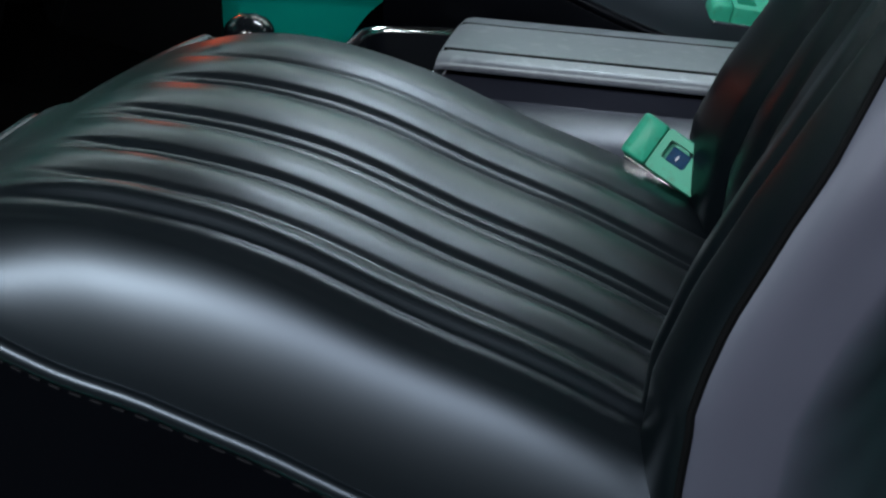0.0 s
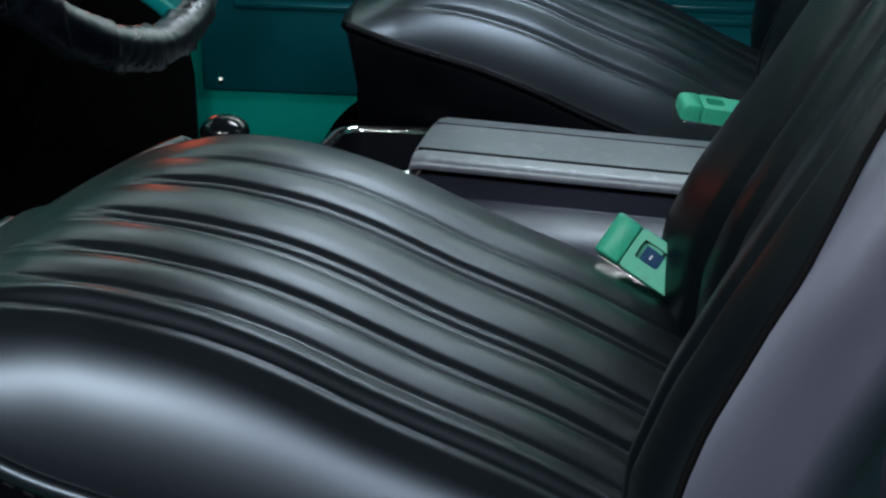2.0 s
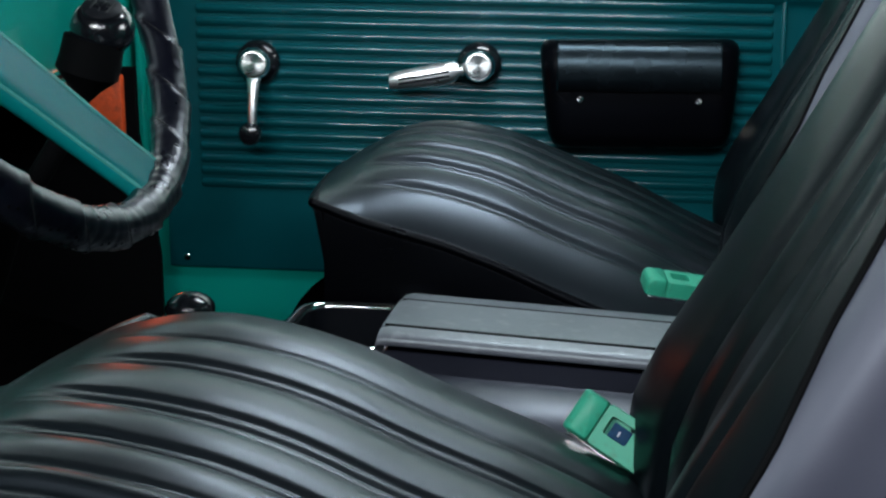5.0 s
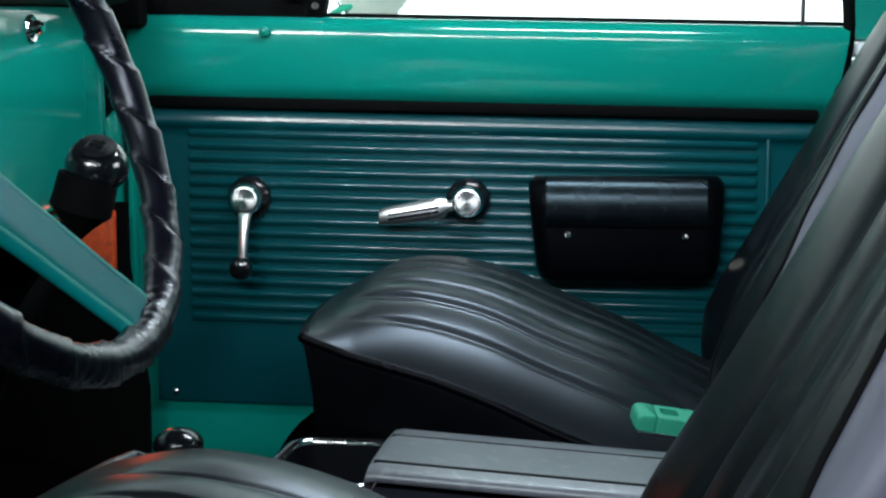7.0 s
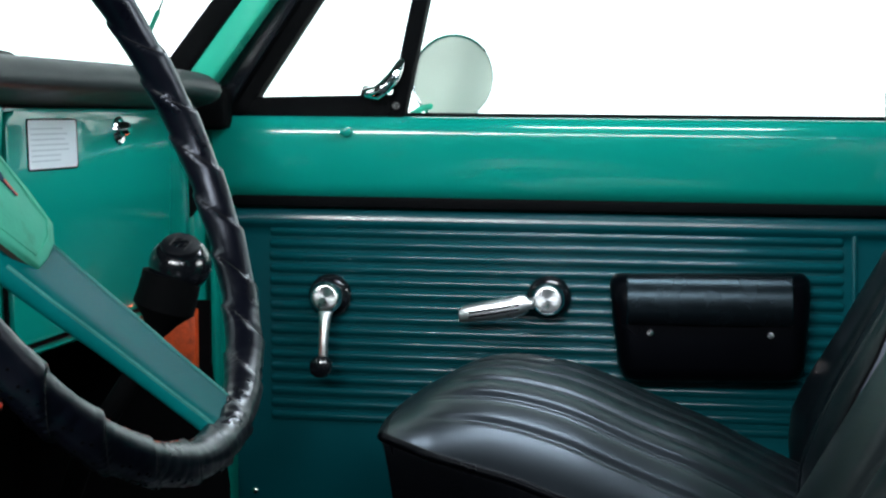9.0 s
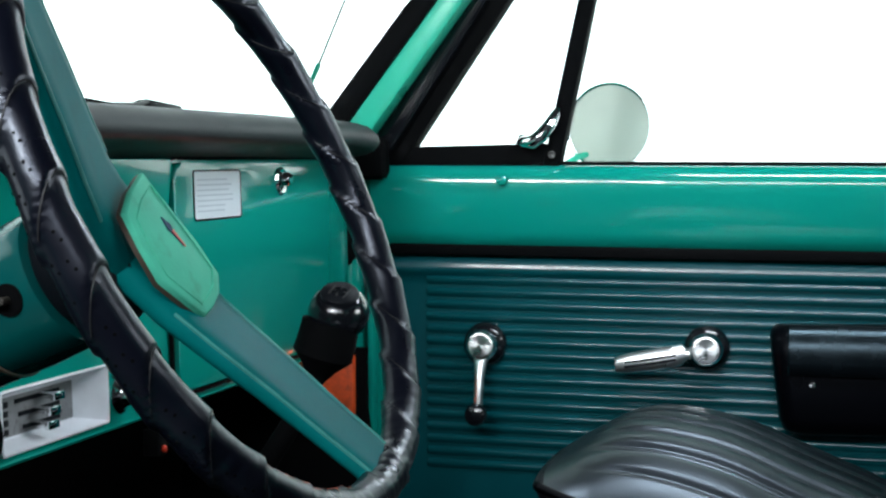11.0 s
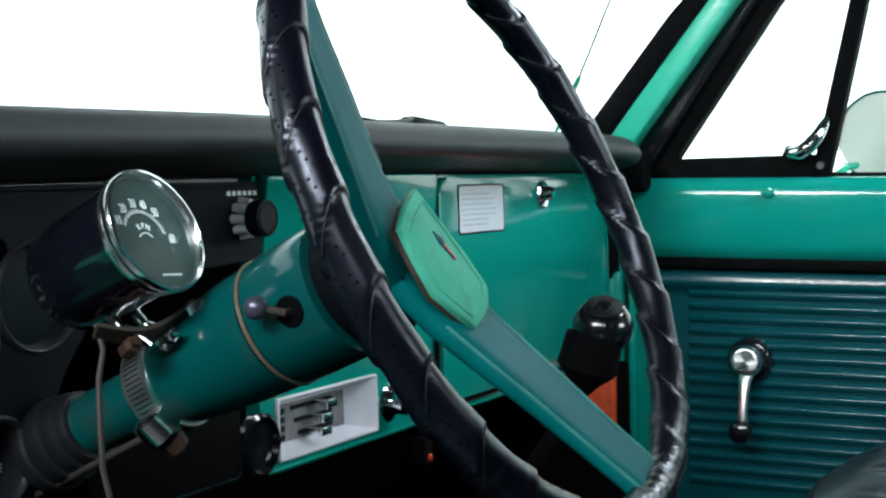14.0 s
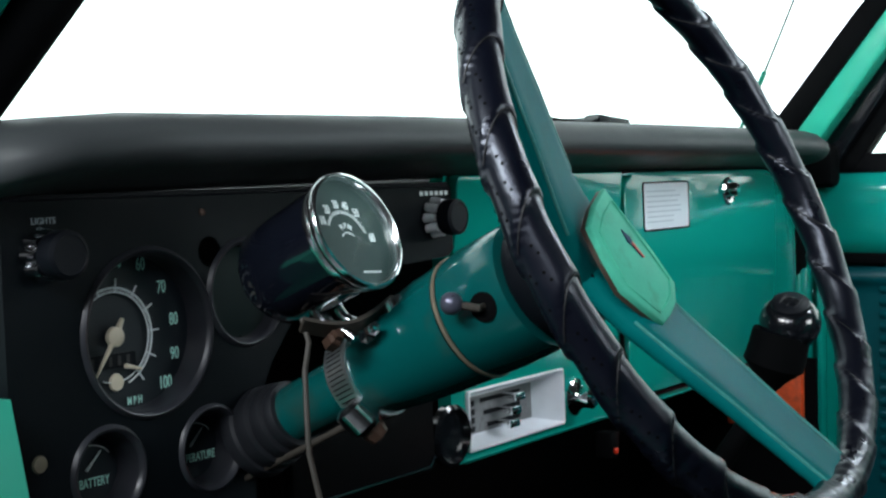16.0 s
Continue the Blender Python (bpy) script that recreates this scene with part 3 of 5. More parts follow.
# rear edge of the door opening: rubber seal, pillar and its trim
bm = bm_new()
tube(bm, [(0.5235, -0.006, 1.20), (0.520, -0.006, 0.90), (0.5235, -0.008, 0.80), (0.5265, -0.010, 0.735), (0.515, -0.012, 0.65), (0.497, -0.012, 0.55), (0.49, -0.012, 0.4), (0.49, -0.01, 0.06)], 0.0105, 10)
solid("door_seal", bm, RUBBER, WORLD, "black rubber seal at the rear of the door opening", "seal", "structure")
bm = bm_new()
box(bm, (0.532, -0.03, 0.0), (0.70, 0.06, 0.688), 0.01)
box(bm, (0.529, -0.02, 0.712), (0.70, 0.06, 1.24), 0.01)
pillar = solid("pillar_rear", bm, TEAL, WORLD, "teal rear pillar of the cab with a pale ledge", "pillar", "structure")
bm = bm_new()
box(bm, (0.533, -0.034, 0.690), (0.70, 0.06, 0.710), 0.004)
solid("trim", bm, LABEL, WORLD, "pale metal ledge on the rear pillar", "trim", "structure")
bm = bm_new()
box(bm, (-0.6, -0.04, 1.195), (0.70, 0.10, 1.25), 0.01)
solid("roof_rail", bm, TEAL, WORLD, "teal roof rail above the door", "rail", "structure")

# windscreen pillar on the passenger side
bm = bm_new()
bar(bm, (-0.560, 0.800), (-0.255, 1.20), 0.038, -0.075, -0.035, 0.006)
ob = solid("pillar_front", bm, TEAL_LIT, WORLD, "teal windscreen pillar, painted bright as if lit", "pillar", "structure")
bm = bm_new()
bar(bm, (-0.600, 0.810), (-0.290, 1.20), 0.040, -0.080, -0.02, 0.01)
solid("windscreen_seal", bm, RUBBER, WORLD, "black rubber windscreen seal", "seal", "structure")
bm = bm_new()
box(bm, (-0.66, -0.085, 0.60), (-0.567, -0.02, 0.80), 0.012)
box(bm, (-0.60, -0.07, 0.735), (-0.515, -0.02, 0.80), 0.012)
solid("pillar_foot", bm, RUBBER, WORLD, "black rubber covered foot of the windscreen pillar", "pillar", "structure")
bm = bm_new()
box(bm, (-0.64, -0.058, 0.0), (-0.567, 0.06, 0.75), 0.008)
box(bm, (-0.558, -0.015, 0.0), (-0.549, 0.06, 0.75), 0.003)
box(bm, (-0.60, 0.03, 0.0), (-0.53, 0.09, 0.75), 0.003)
solid("hinge_pillar", bm, TEAL, WORLD, "teal door hinge pillar", "pillar", "structure")
bm = bm_new()
box(bm, (-0.93, -0.085, 0.40), (-0.599, -0.06, 0.66), 0.004)
prism(bm, pose(0, -0.088, 0, 90), [(-0.93, -0.03), (-0.508, -0.03), (-0.508, 0.20), (-0.524, 0.31), (-0.534, 0.385), (-0.534, 0.478), (-0.93, 0.478)], 0.0, 0.012)
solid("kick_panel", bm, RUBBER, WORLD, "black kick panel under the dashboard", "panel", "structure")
bm = bm_new()
box(bm, (-0.665, -0.118, 0.375), (-0.549, -0.1005, 0.468), 0.004)
ob = solid("speaker_board", bm, AMBER, WORLD, "rust red rough board on the kick panel", "board")

# driver's side: hinge pillar, windscreen pillar, sill and rear pillar round the open door
bm = bm_new()
prism(bm, pose(0, -0.727, 0, 90), [(-0.80, -0.05), (-0.53, -0.05), (-0.545, 0.3), (-0.5735, 0.48), (-0.592, 0.54), (-0.80, 0.545)], 0.0, 0.075, 0.004)
solid("pillar_driver", bm, TEAL_LIT, CAB, "teal hinge pillar at the open driver's door, painted bright as if lit", "pillar", "structure")
bm = bm_new()
tube(bm, [(-0.70, -0.735, 0.67), (-0.625, -0.725, 0.745), (-0.48, -0.705, 0.885), (-0.28, -0.67, 1.20)], 0.020, 12)
solid("windscreen_seal_driver", bm, RUBBER, CAB, "black rubber seal on the driver's windscreen pillar", "seal", "structure")
bm = bm_new()
tube(bm, [(-0.70, -0.775, 0.70), (-0.625, -0.765, 0.775), (-0.48, -0.745, 0.915), (-0.29, -0.71, 1.21)], 0.028, 12)
solid("pillar_front_driver", bm, TEAL, CAB, "teal windscreen pillar on the driver's side", "pillar", "structure")
bm = bm_new()
box(bm, (-0.60, -0.86, -0.08), (0.60, -0.75, 0.005), 0.01)
solid("door_sill", bm, TEAL, CAB, "teal sill of the driver's door opening", "sill", "structure")
bm = bm_new()
box(bm, (0.52, -0.84, -0.05), (0.66, -0.78, 1.24), 0.01)
solid("pillar_rear_driver", bm, TEAL, CAB, "teal rear pillar at the driver's door", "pillar", "structure")
bm = bm_new()
box(bm, (-0.35, -0.82, 1.19), (0.66, -0.76, 1.25), 0.01)
solid("roof_rail_driver", bm, TEAL, CAB, "teal roof rail over the driver's door", "rail", "structure")

# the driver's door, standing open: out of view, added to keep light off the footwell
door = thing("blocker_door", (-0.66, -1.66, 0), "unseen teal driver's door standing open, added to block light", "door", pose(-0.66, -1.66, 0, 0, 0, -105) @ Matrix.Translation((0.66, 1.66, 0)), kind="structure")
bm = bm_new()
box(bm, (-0.40, -1.66, -0.05), (0.36, -1.56, 0.74), 0.02, 3)
part("door_shell", bm, TEAL, door)
bm = bm_new()
tube(bm, [(-0.38, -1.61, 0.74), (-0.20, -1.61, 1.18), (0.30, -1.61, 1.18), (0.33, -1.61, 0.74)], 0.018, 10)
part("window_frame", bm, TEAL, door)

# windscreen with its wiper, and the aerial on the fender
bm = bm_new()
m = [(-0.75, -0.68, 0.68), (-0.75, 0.70, 0.76), (-0.30, 0.66, 1.20), (-0.30, -0.62, 1.20)]
a = [bm.verts.new(p) for p in m]
b = [bm.verts.new((p[0] - 0.004, p[1], p[2] + 0.003)) for p in m]
bm.faces.new(a)
bm.faces.new(b[::-1])
for i in range(4):
    bm.faces.new((a[i], a[(i + 1) % 4], b[(i + 1) % 4], b[i]))
ob = solid("window_3", bm, GLASS, CAB, "clear windscreen", "windscreen", "structure")
ob.visible_shadow = False

# ======== seats ========
U_WELT = (-0.215, -0.202, -0.145, -0.052, 0.01, 0.077, 0.25, 0.34)
Z_WELT = (0.372, 0.371, 0.350, 0.325, 0.302, 0.272, 0.205, 0.17)
U_TOP = (-0.215, -0.16, -0.105, -0.054, 0.0, 0.074, 0.149, 0.224, 0.26, 0.34)
Z_TOP = (0.397, 0.419, 0.417, 0.411, 0.398, 0.365, 0.336, 0.297, 0.281, 0.245)
EVEN = tuple((s + o, 0.0032, 0.0036) for s in (-0.150, -0.099, -0.033, 0.033, 0.099, 0.150) for o in (-0.0055, 0.0055)) + tuple((s, 0.0040, 0.017) for s in (-0.150, -0.099, -0.033, 0.033, 0.099, 0.150)) + ((-0.152, 0.0050, 0.010),)
WORN = ((0.100, 0.0030, 0.0030), (0.100, 0.0042, 0.016), (0.042, 0.0036, 0.0026), (0.031, 0.0040, 0.0026), (0.033, 0.0040, 0.018),
        (-0.035, 0.0038, 0.0026), (-0.047, 0.0040, 0.0026), (-0.060, 0.0036, 0.0026), (-0.047, 0.0048, 0.021),
        (-0.106, 0.0042, 0.0030), (-0.119, 0.0044, 0.0030), (-0.112, 0.0046, 0.019), (-0.162, 0.0030, 0.0032), (-0.164, 0.0052, 0.018))


BACK = tuple((s + o, d, w) for s in (-0.120, -0.060, -0.010, 0.040, 0.095) for o, d, w in ((0, 0.0032, 0.012), (-0.004, 0.0022, 0.003), (0.004, 0.0022, 0.003)))


def seam_profile(w, seams=EVEN):
    """How far the pleats sink at a distance w from the seat's middle."""
    d = 0.0
    fine, broad = (1.0, 0.85) if seams is EVEN else (0.72, 1.35)
    for s, deep, wide in seams:
        d += deep * (fine if wide < 0.005 else broad) * math.exp(-((w - s) / wide) ** 2)
    for s in (-0.202, 0.202):
        d += 0.004 * math.exp(-((w - s) / 0.005) ** 2)
    return d


def cushion_point(u, w, half, front, seed):
    a = min(1.0, abs(w) / half)
    worn = seed < 2
    low = (1 - 0.98 ** 3.3) ** 0.5
    side = ((1 - (a * 0.98) ** 3.3) ** 0.5 - low) / (1 - low)
    if w < 0:
        # a gently falling bolster that turns down sharply above the welt
        fall = max(0.0, (a - 0.75) / 0.11)
        side = 1 - 0.15 * fall ** 1.3 if a < 0.86 else 0.85 * max(0.0, 1 - ((a - 0.86) / 0.14) ** 1.45) ** 0.62
    side -= 0.14 * max(0.0, 1 - (a / 0.78) ** 2)
    if not worn:
        side = ((1 - (0.96 * a) ** 2.4) ** 0.6 - 0.241) / 0.759 * 1.1 if w < 0 else max(0.0, 1 - a ** 3.3) ** 0.5 * 1.1
    near = front - 0.020 * (1 - a * a)
    f = min(1.0, max(0.0, (u - near) / 0.13))
    roll = math.sqrt(max(0.0, 1 - (1 - f) ** 2))
    zw, zt = run(U_WELT, Z_WELT, u) + (0.010 * ease(-0.08, -0.16, u) if worn and w < 0 else 0), sum(run(U_TOP, Z_TOP, u + k * 0.012) for k in (-2, -1, 0, 1, 2)) / 5
    z = zw + (zt - zw) * side * roll
    fade = ease(near + 0.035, near + 0.115, u) * ease(0.02, 0.10, 1 - a)
    wave = noise.noise(Vector((u * 7, w * 5, seed))) * (0.0022 if seed < 2 else 0.002) + noise.noise(Vector((u * 22, w * 9, seed + 5))) * 0.0003
    shift = 0.0018 * noise.noise(Vector((u * 6, w * 3.1, seed)))
    z -= fade * seam_profile(w + shift, WORN if seed < 2 else EVEN)
    z += wave * side * roll
    return z


def bucket_seat(base_u, mid, rise, back_u, seed, label):
    """A bucket seat whose cushion is 0.53 m wide about v = mid."""
    half, front, rear = 0.2525, -0.197, 0.225 if seed < 2 else 0.32
    seat = thing("bucket_seat", (base_u, mid, 0.0), label, "seat", CAB, "front seats")
    bm = bm_new()
    us = [front - 0.025 + (rear - front + 0.025) * (1 - math.cos(math.pi / 2 * (i / 90) ** 1.15)) for i in range(91)]
    ws = [half * math.sin(math.pi / 2 * (k / 263 * 2 - 1)) * 0.25 + half * 0.75 * (k / 263 * 2 - 1) for k in range(264)]
    rows = []
    for u in us:
        row = []
        for w in ws:
            a = abs(w) / half
            near = front - 0.020 * (1 - a * a)
            uu = near + (u - us[0]) * (rear - near) / (rear - us[0])
            row.append((base_u + uu, mid + w, cushion_point(uu, w, half, front, seed) + rise))
        rows.append(row)
    sheet(bm, rows)
    part("cushion", bm, VINYL, seat, "pleated black vinyl cushion", smooth=80)
    # welt and skirt round the edge
    edge = [rows[i][0] for i in range(len(rows) - 1, 0, -2)] + [rows[0][k] for k in range(0, 264, 6)] + [rows[i][-1] for i in range(2, len(rows), 2)]
    bm = bm_new()
    tube(bm, [(p[0], p[1], p[2] - 0.001) for p in edge], 0.0055, 10)
    part("welt", bm, VINYL if seed < 2 else VINYL_SIDE, seat, "piped vinyl welt")
    bm = bm_new()
    skirt = []
    for s in range(9):
        t = s / 8
        skirt.append([(p[0] + (0.012 * math.sin(math.pi * t) * 0.6 + 0.03 * t if p[0] < base_u + front + 0.01 else 0), p[1] + (mid - p[1]) / half * (0.012 * t - 0.010 * math.sin(math.pi * t)), (p[2] - 0.004) * (1 - t) + 0.10 * t) for p in edge])
    sheet(bm, skirt)
    part("skirt", bm, VINYL_SIDE, seat, "plain vinyl side, darkened as if in shade", smooth=60)
    bm = bm_new()
    for off in (-0.0085,):
        for i in range(0, len(edge) - 1):
            p, q = Vector(edge[i]), Vector(edge[i + 1])
            n = max(1, int((q - p).length / 0.008))
            for j in range(n):
                a, b = p.lerp(q, j / n), p.lerp(q, (j + 0.55) / n)
                out = Vector((0, (1 if a.y > mid else -1) * 0.0012, off))
                tube(bm, [a + out, b + out], 0.0007, 4)
    part("stitching", bm, THREAD, seat, "row of dark stitches", kind="stuff")
    bm = bm_new()
    box(bm, (base_u - 0.14, mid - 0.22, 0.0), (base_u + 0.24, mid + 0.22, 0.11), 0.01)
    part("pedestal", bm, RUBBER, seat, "black steel seat base")
    # backrest: level sections stacked up a leaning front line
    def level(z):
        wide = run((0.14, 0.20, 0.27, 0.45, 0.80), (0.246, 0.252, 0.255, 0.256, 0.238), z)
        front = run((0.10, 0.14, 0.17, 0.20, 0.264, 0.31, 0.355, 0.40, 0.44, 0.484, 0.524, 0.564, 0.638, 0.78), (0.190, 0.170, 0.156, 0.146, 0.143, 0.149, 0.165, 0.187, 0.209, 0.234, 0.257, 0.279, 0.321, 0.400), z - 0.0316)
        cap = max(0.02, min(1.0, (0.805 - z) / 0.06)) ** 0.45
        return wide * (0.8 + 0.2 * cap), base_u + front + back_u, cap

    def seam_depth(z):
        """How far behind the front line the edge seam runs."""
        return run((0.33, 0.362, 0.413, 0.459, 0.508, 0.60, 0.80), (0.0345, 0.0315, 0.0295, 0.0275, 0.0205, 0.015, 0.015), z)

    def point(z, a):
        wide, front, cap = level(z)
        ca, sa = math.cos(a), math.sin(a)
        x = math.copysign(abs(ca) ** (0.55 if sa > 0 else 1.0), ca) * wide
        if sa > 0:
            y = 0.075 - 0.075 * cap * sa ** 0.5
            inner = max(0.0, 1 - (x / wide) ** 4)
            y += 1.6 * seam_profile(x + 0.004 * noise.noise(Vector((z * 6, x * 3, seed))), BACK) * ease(0.0, 0.06, z - 0.17) * inner
        else:
            y = 0.075 + 0.075 * cap * abs(sa)
            x += math.copysign(0.010 * min(1.0, abs(ca) * 3) * abs(sa) ** 0.5, ca)
            x *= 1 - 0.28 * abs(sa) * ease(0.50, 0.20, z)
        y += 0.003 * noise.noise(Vector((x * 9, z * 7, seed + 9)))
        if x > 0:
            x *= run((0.14, 0.20, 0.24, 0.28, 0.33), (0.68, 0.76, 0.86, 0.95, 1.0), z)
        back_off = -0.012 * ease(0.03, 0.20, x) * (1 - ease(0.33, 0.46, z)) + (0.040 * max(0.0, 1 - (x / 0.20) ** 2) ** 1.5 if sa > 0 else 0)
        return front + y + 0.06 * x + back_off, mid + x, z + rise

    face, shell, edges = [], [], []
    for i in range(67):
        z = 0.14 + 0.664 * i / 66
        c = math.asin(((0.075 - seam_depth(z)) / 0.075) ** 2)
        face.append([point(z, c + (math.pi - 2 * c) * k / 190) for k in range(191)])
        shell.append([point(z, math.pi - c + (math.pi + 2 * c) * k / 120) for k in range(121)])
        edges.append((face[-1][-1], face[-1][0]))
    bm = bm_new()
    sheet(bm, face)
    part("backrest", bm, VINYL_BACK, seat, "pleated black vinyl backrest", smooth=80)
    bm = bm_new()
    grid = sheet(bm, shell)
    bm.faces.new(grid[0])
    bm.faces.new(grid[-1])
    part("backrest_shell", bm, VINYL_SHELL, seat, "smooth grey vinyl side and rear of the backrest, tinted as in lilac light", smooth=80)
    for sgn in (-1, 1):
        bm, thread = bm_new(), bm_new()
        pts = [Vector(pair[0 if sgn < 0 else 1]) for pair in edges[6:62]]
        tube(bm, pts, 0.0022, 8)
        part("welt", bm, RUBBER, seat, "piped backrest welt")
        for p, q in zip(pts, pts[1:]):
            for j in range(2):
                off = Vector((0.0065, sgn * 0.0022, 0))
                tube(thread, [p.lerp(q, j / 2) + off, p.lerp(q, j / 2 + 0.3) + off], 0.0007, 4)
        part("stitching", thread, THREAD, seat, "row of dark stitches", kind="stuff")
    return seat


bucket_seat(-0.0465, -0.4463, -0.0316, 0.0465, 1.0, "black pleated vinyl driver's bucket seat, worn")
bucket_seat(0.0, 0.4503, 0.0, 0.1045, 4.0, "black pleated vinyl passenger bucket seat")


# ======== centre console ========
console = thing("console", (0.05, 0.03, 0.0), "black vinyl centre console with a padded lid", "console", CAB)
bm = bm_new()
rows = []
for u, z0 in ((-0.075, 0.270), (-0.070, 0.276), (0.1, 0.266), (0.30, 0.254), (0.42, 0.247)):
    rows.append([(u, -0.118, 0.0), (u, -0.130, 0.10), (u, -0.140, 0.17), (u, -0.154, z0 - 0.086), (u, -0.164, z0 - 0.078), (u, -0.169, z0 - 0.065), (u, -0.167, z0 - 0.046), (u, -0.157, z0 - 0.028), (u, -0.136, z0 - 0.015), (u, -0.100, z0 - 0.007), (u, -0.074, z0 - 0.010), (u, -0.060, z0), (u, 0.112, z0), (u, 0.122, z0 - 0.012), (u, 0.122, 0.0)])
grid = sheet(bm, rows)
bm.faces.new(grid[0])
bm.faces.new(grid[-1])
part("body", bm, VINYL_BODY, console, "black vinyl console body", smooth=60)
bm = bm_new()
rows = []
for u, z0 in ((-0.072, 0.262), (0.1, 0.256), (0.30, 0.244), (0.42, 0.237)):
    rows.append([(u, -0.150, z0 - 0.080), (u, -0.172, z0 - 0.084), (u, -0.186, z0 - 0.090), (u, -0.190, z0 - 0.100), (u, -0.190, 0.0), (u, -0.150, 0.0)])
grid = sheet(bm, rows, closed=True)
bm.faces.new(grid[0])
bm.faces.new(grid[-1])
part("side_panel", bm, VINYL_SHELL, console, "grey vinyl side panel, tinted as in lilac light", smooth=60)
bm = bm_new()
cross = [(-0.050, 0.010), (-0.0650, 0.0120), (-0.0690, 0.0140), (-0.0700, 0.0180), (-0.0680, 0.0214), (-0.062, 0.0240), (-0.049, 0.0264), (-0.0465, 0.0225), (-0.0435, 0.0222), (-0.041, 0.0268), (0.0, 0.0278), (0.047, 0.0275), (0.0495, 0.0235), (0.0525, 0.0235), (0.055, 0.0268), (0.090, 0.0235), (0.100, 0.018), (0.106, 0.008), (0.106, 0.0)]
rows = []
for i, (u, s) in enumerate(((-0.073, 0.25), (-0.0765, 0.6), (-0.0745, 0.9), (-0.066, 1.0), (0.0, 1.0), (0.1, 1.0), (0.2, 1.0), (0.3, 1.0), (0.40, 1.0), (0.405, 0.6))):
    top = 0.3005 - 0.058 * (u + 0.075)
    rows.append([(u, v, top - 0.0275 + z * s) for v, z in cross])
grid = sheet(bm, rows)
bm.faces.new(grid[0])
bm.faces.new(grid[-1])
lid = part("lid", bm, VINYL_LID, console, "padded vinyl lid with two seams", smooth=50)
for v in (-0.045, 0.051):
    bm = bm_new()
    tube(bm, [(-0.071, v, 0.2985), (0.15, v, 0.2859), (0.39, v, 0.2720)], 0.0020, 6)
    part("seam", bm, RUBBER, lid)
# tray with a chrome rim at the console's front
bm = bm_new()
path = [(x, y, 0.262) for x, y in rounded(-0.195, -0.02, -0.078, 0.155, 0.03, 6)]
tube(bm, path, 0.0060, 12, True)
part("tray_rim", bm, CHROME, console, "chrome tray rim")
bm = bm_new()
out = rounded(-0.197, -0.022, -0.076, 0.157, 0.03, 6)
inn = rounded(-0.188, -0.013, -0.085, 0.148, 0.025, 6)
rows = [[(x, y, 0.05) for x, y in out], [(x, y, 0.262) for x, y in out], [(x, y, 0.262) for x, y in inn], [(x, y, 0.20) for x, y in inn]]
grid = sheet(bm, rows, closed=True)
bm.faces.new(grid[-1])
bm.faces.new(grid[0])
part("tray", bm, BLACK, console, "black plastic tray")


# ======== belt buckles ========
def buckle(m, label):
    """A belt buckle in the pose m: x along the belt, y across it, z off its face."""
    ob = thing("belt_buckle", (0, 0, 0), label, "buckle", m @ Matrix.Diagonal((0.82, 0.78, 0.95, 1)), "belt buckles")
    bm = bm_new()
    out = rounded(0.0, -0.022, 0.0262, 0.022, 0.004, 4)
    grid = sheet(bm, [[(x, y, -0.006) for x, y in out], [(x, y, 0.0050) for x, y in out], [(x, y, 0.0085) for x, y in rounded(0.0012, -0.0212, 0.0258, 0.0212, 0.0037, 4)], [(x, y, 0.0108) for x, y in rounded(0.0042, -0.0200, 0.0254, 0.0200, 0.0035, 4)], [(x, y, 0.0116) for x, y in rounded(0.0090, -0.0190, 0.0250, 0.0190, 0.003, 4)]], closed=True)
    bm.faces.new(grid[0])
    bm.faces.new(grid[-1])
    part("nose", bm, BUCKLE, ob, "green plastic nose", smooth=60)
    bm = bm_new()
    out, inn = rounded(0.0265, -0.022, 0.082, 0.022, 0.004, 3), rounded(0.034, -0.006, 0.058, 0.013, 0.003, 3)
    rows = [[(x, y, -0.006) for x, y in out], [(x, y, 0.008) for x, y in out], [(x * 0.98 + 0.001, y * 0.95, 0.0105) for x, y in out], [(x, y, 0.0105) for x, y in inn], [(x, y, -0.001) for x, y in inn]]
    grid = sheet(bm, rows, closed=True)
    bm.faces.new(grid[0])
    bm.faces.new(grid[-1])
    cover = part("cover", bm, BUCKLE, ob, "green plastic cover", smooth=35)
    bm = bm_new()
    box(bm, (0.038, -0.0055, -0.001), (0.057, 0.0095, 0.0045), 0.001)
    part("button", bm, BLUE, cover, "blue release button")
    bm = bm_new()
    box(bm, (0.046, -0.001, 0.0045), (0.0475, 0.004, 0.0048))
    part("mark", bm, LABEL_INK, cover, "pale mark on the button")
    bm = bm_new()
    prism(bm, Matrix.Identity(4), rounded(0.003, -0.0245, 0.080, 0.018, 0.003, 3), -0.0100, -0.0062, 0.001)
    part("plate", bm, CHROME, ob, "worn chrome buckle plate")
    for x in (0.006, 0.040, 0.076):
        bm = bm_new()
        ball(bm, Matrix.Translation((x, -0.0236, -0.0080)) @ Matrix.Scale(0.0026, 4), 10, 6)
        part("rivet", bm, CHROME, ob)
    bm = bm_new()
    rows = [[(x, y, z) for y in (-0.020, 0.020)] for x, z in ((0.078, -0.004), (0.11, -0.006), (0.14, -0.016), (0.17, -0.035))]
    rows2 = [[(x, y, z - 0.002) for y in (0.020, -0.020)] for x, z in ((0.078, -0.004), (0.11, -0.006), (0.14, -0.016), (0.17, -0.035))]
    sheet(bm, [a + b for a, b in zip(rows, rows2)], closed=True)
    part("webbing", bm, RUBBER, ob, "black belt webbing")
    return ob


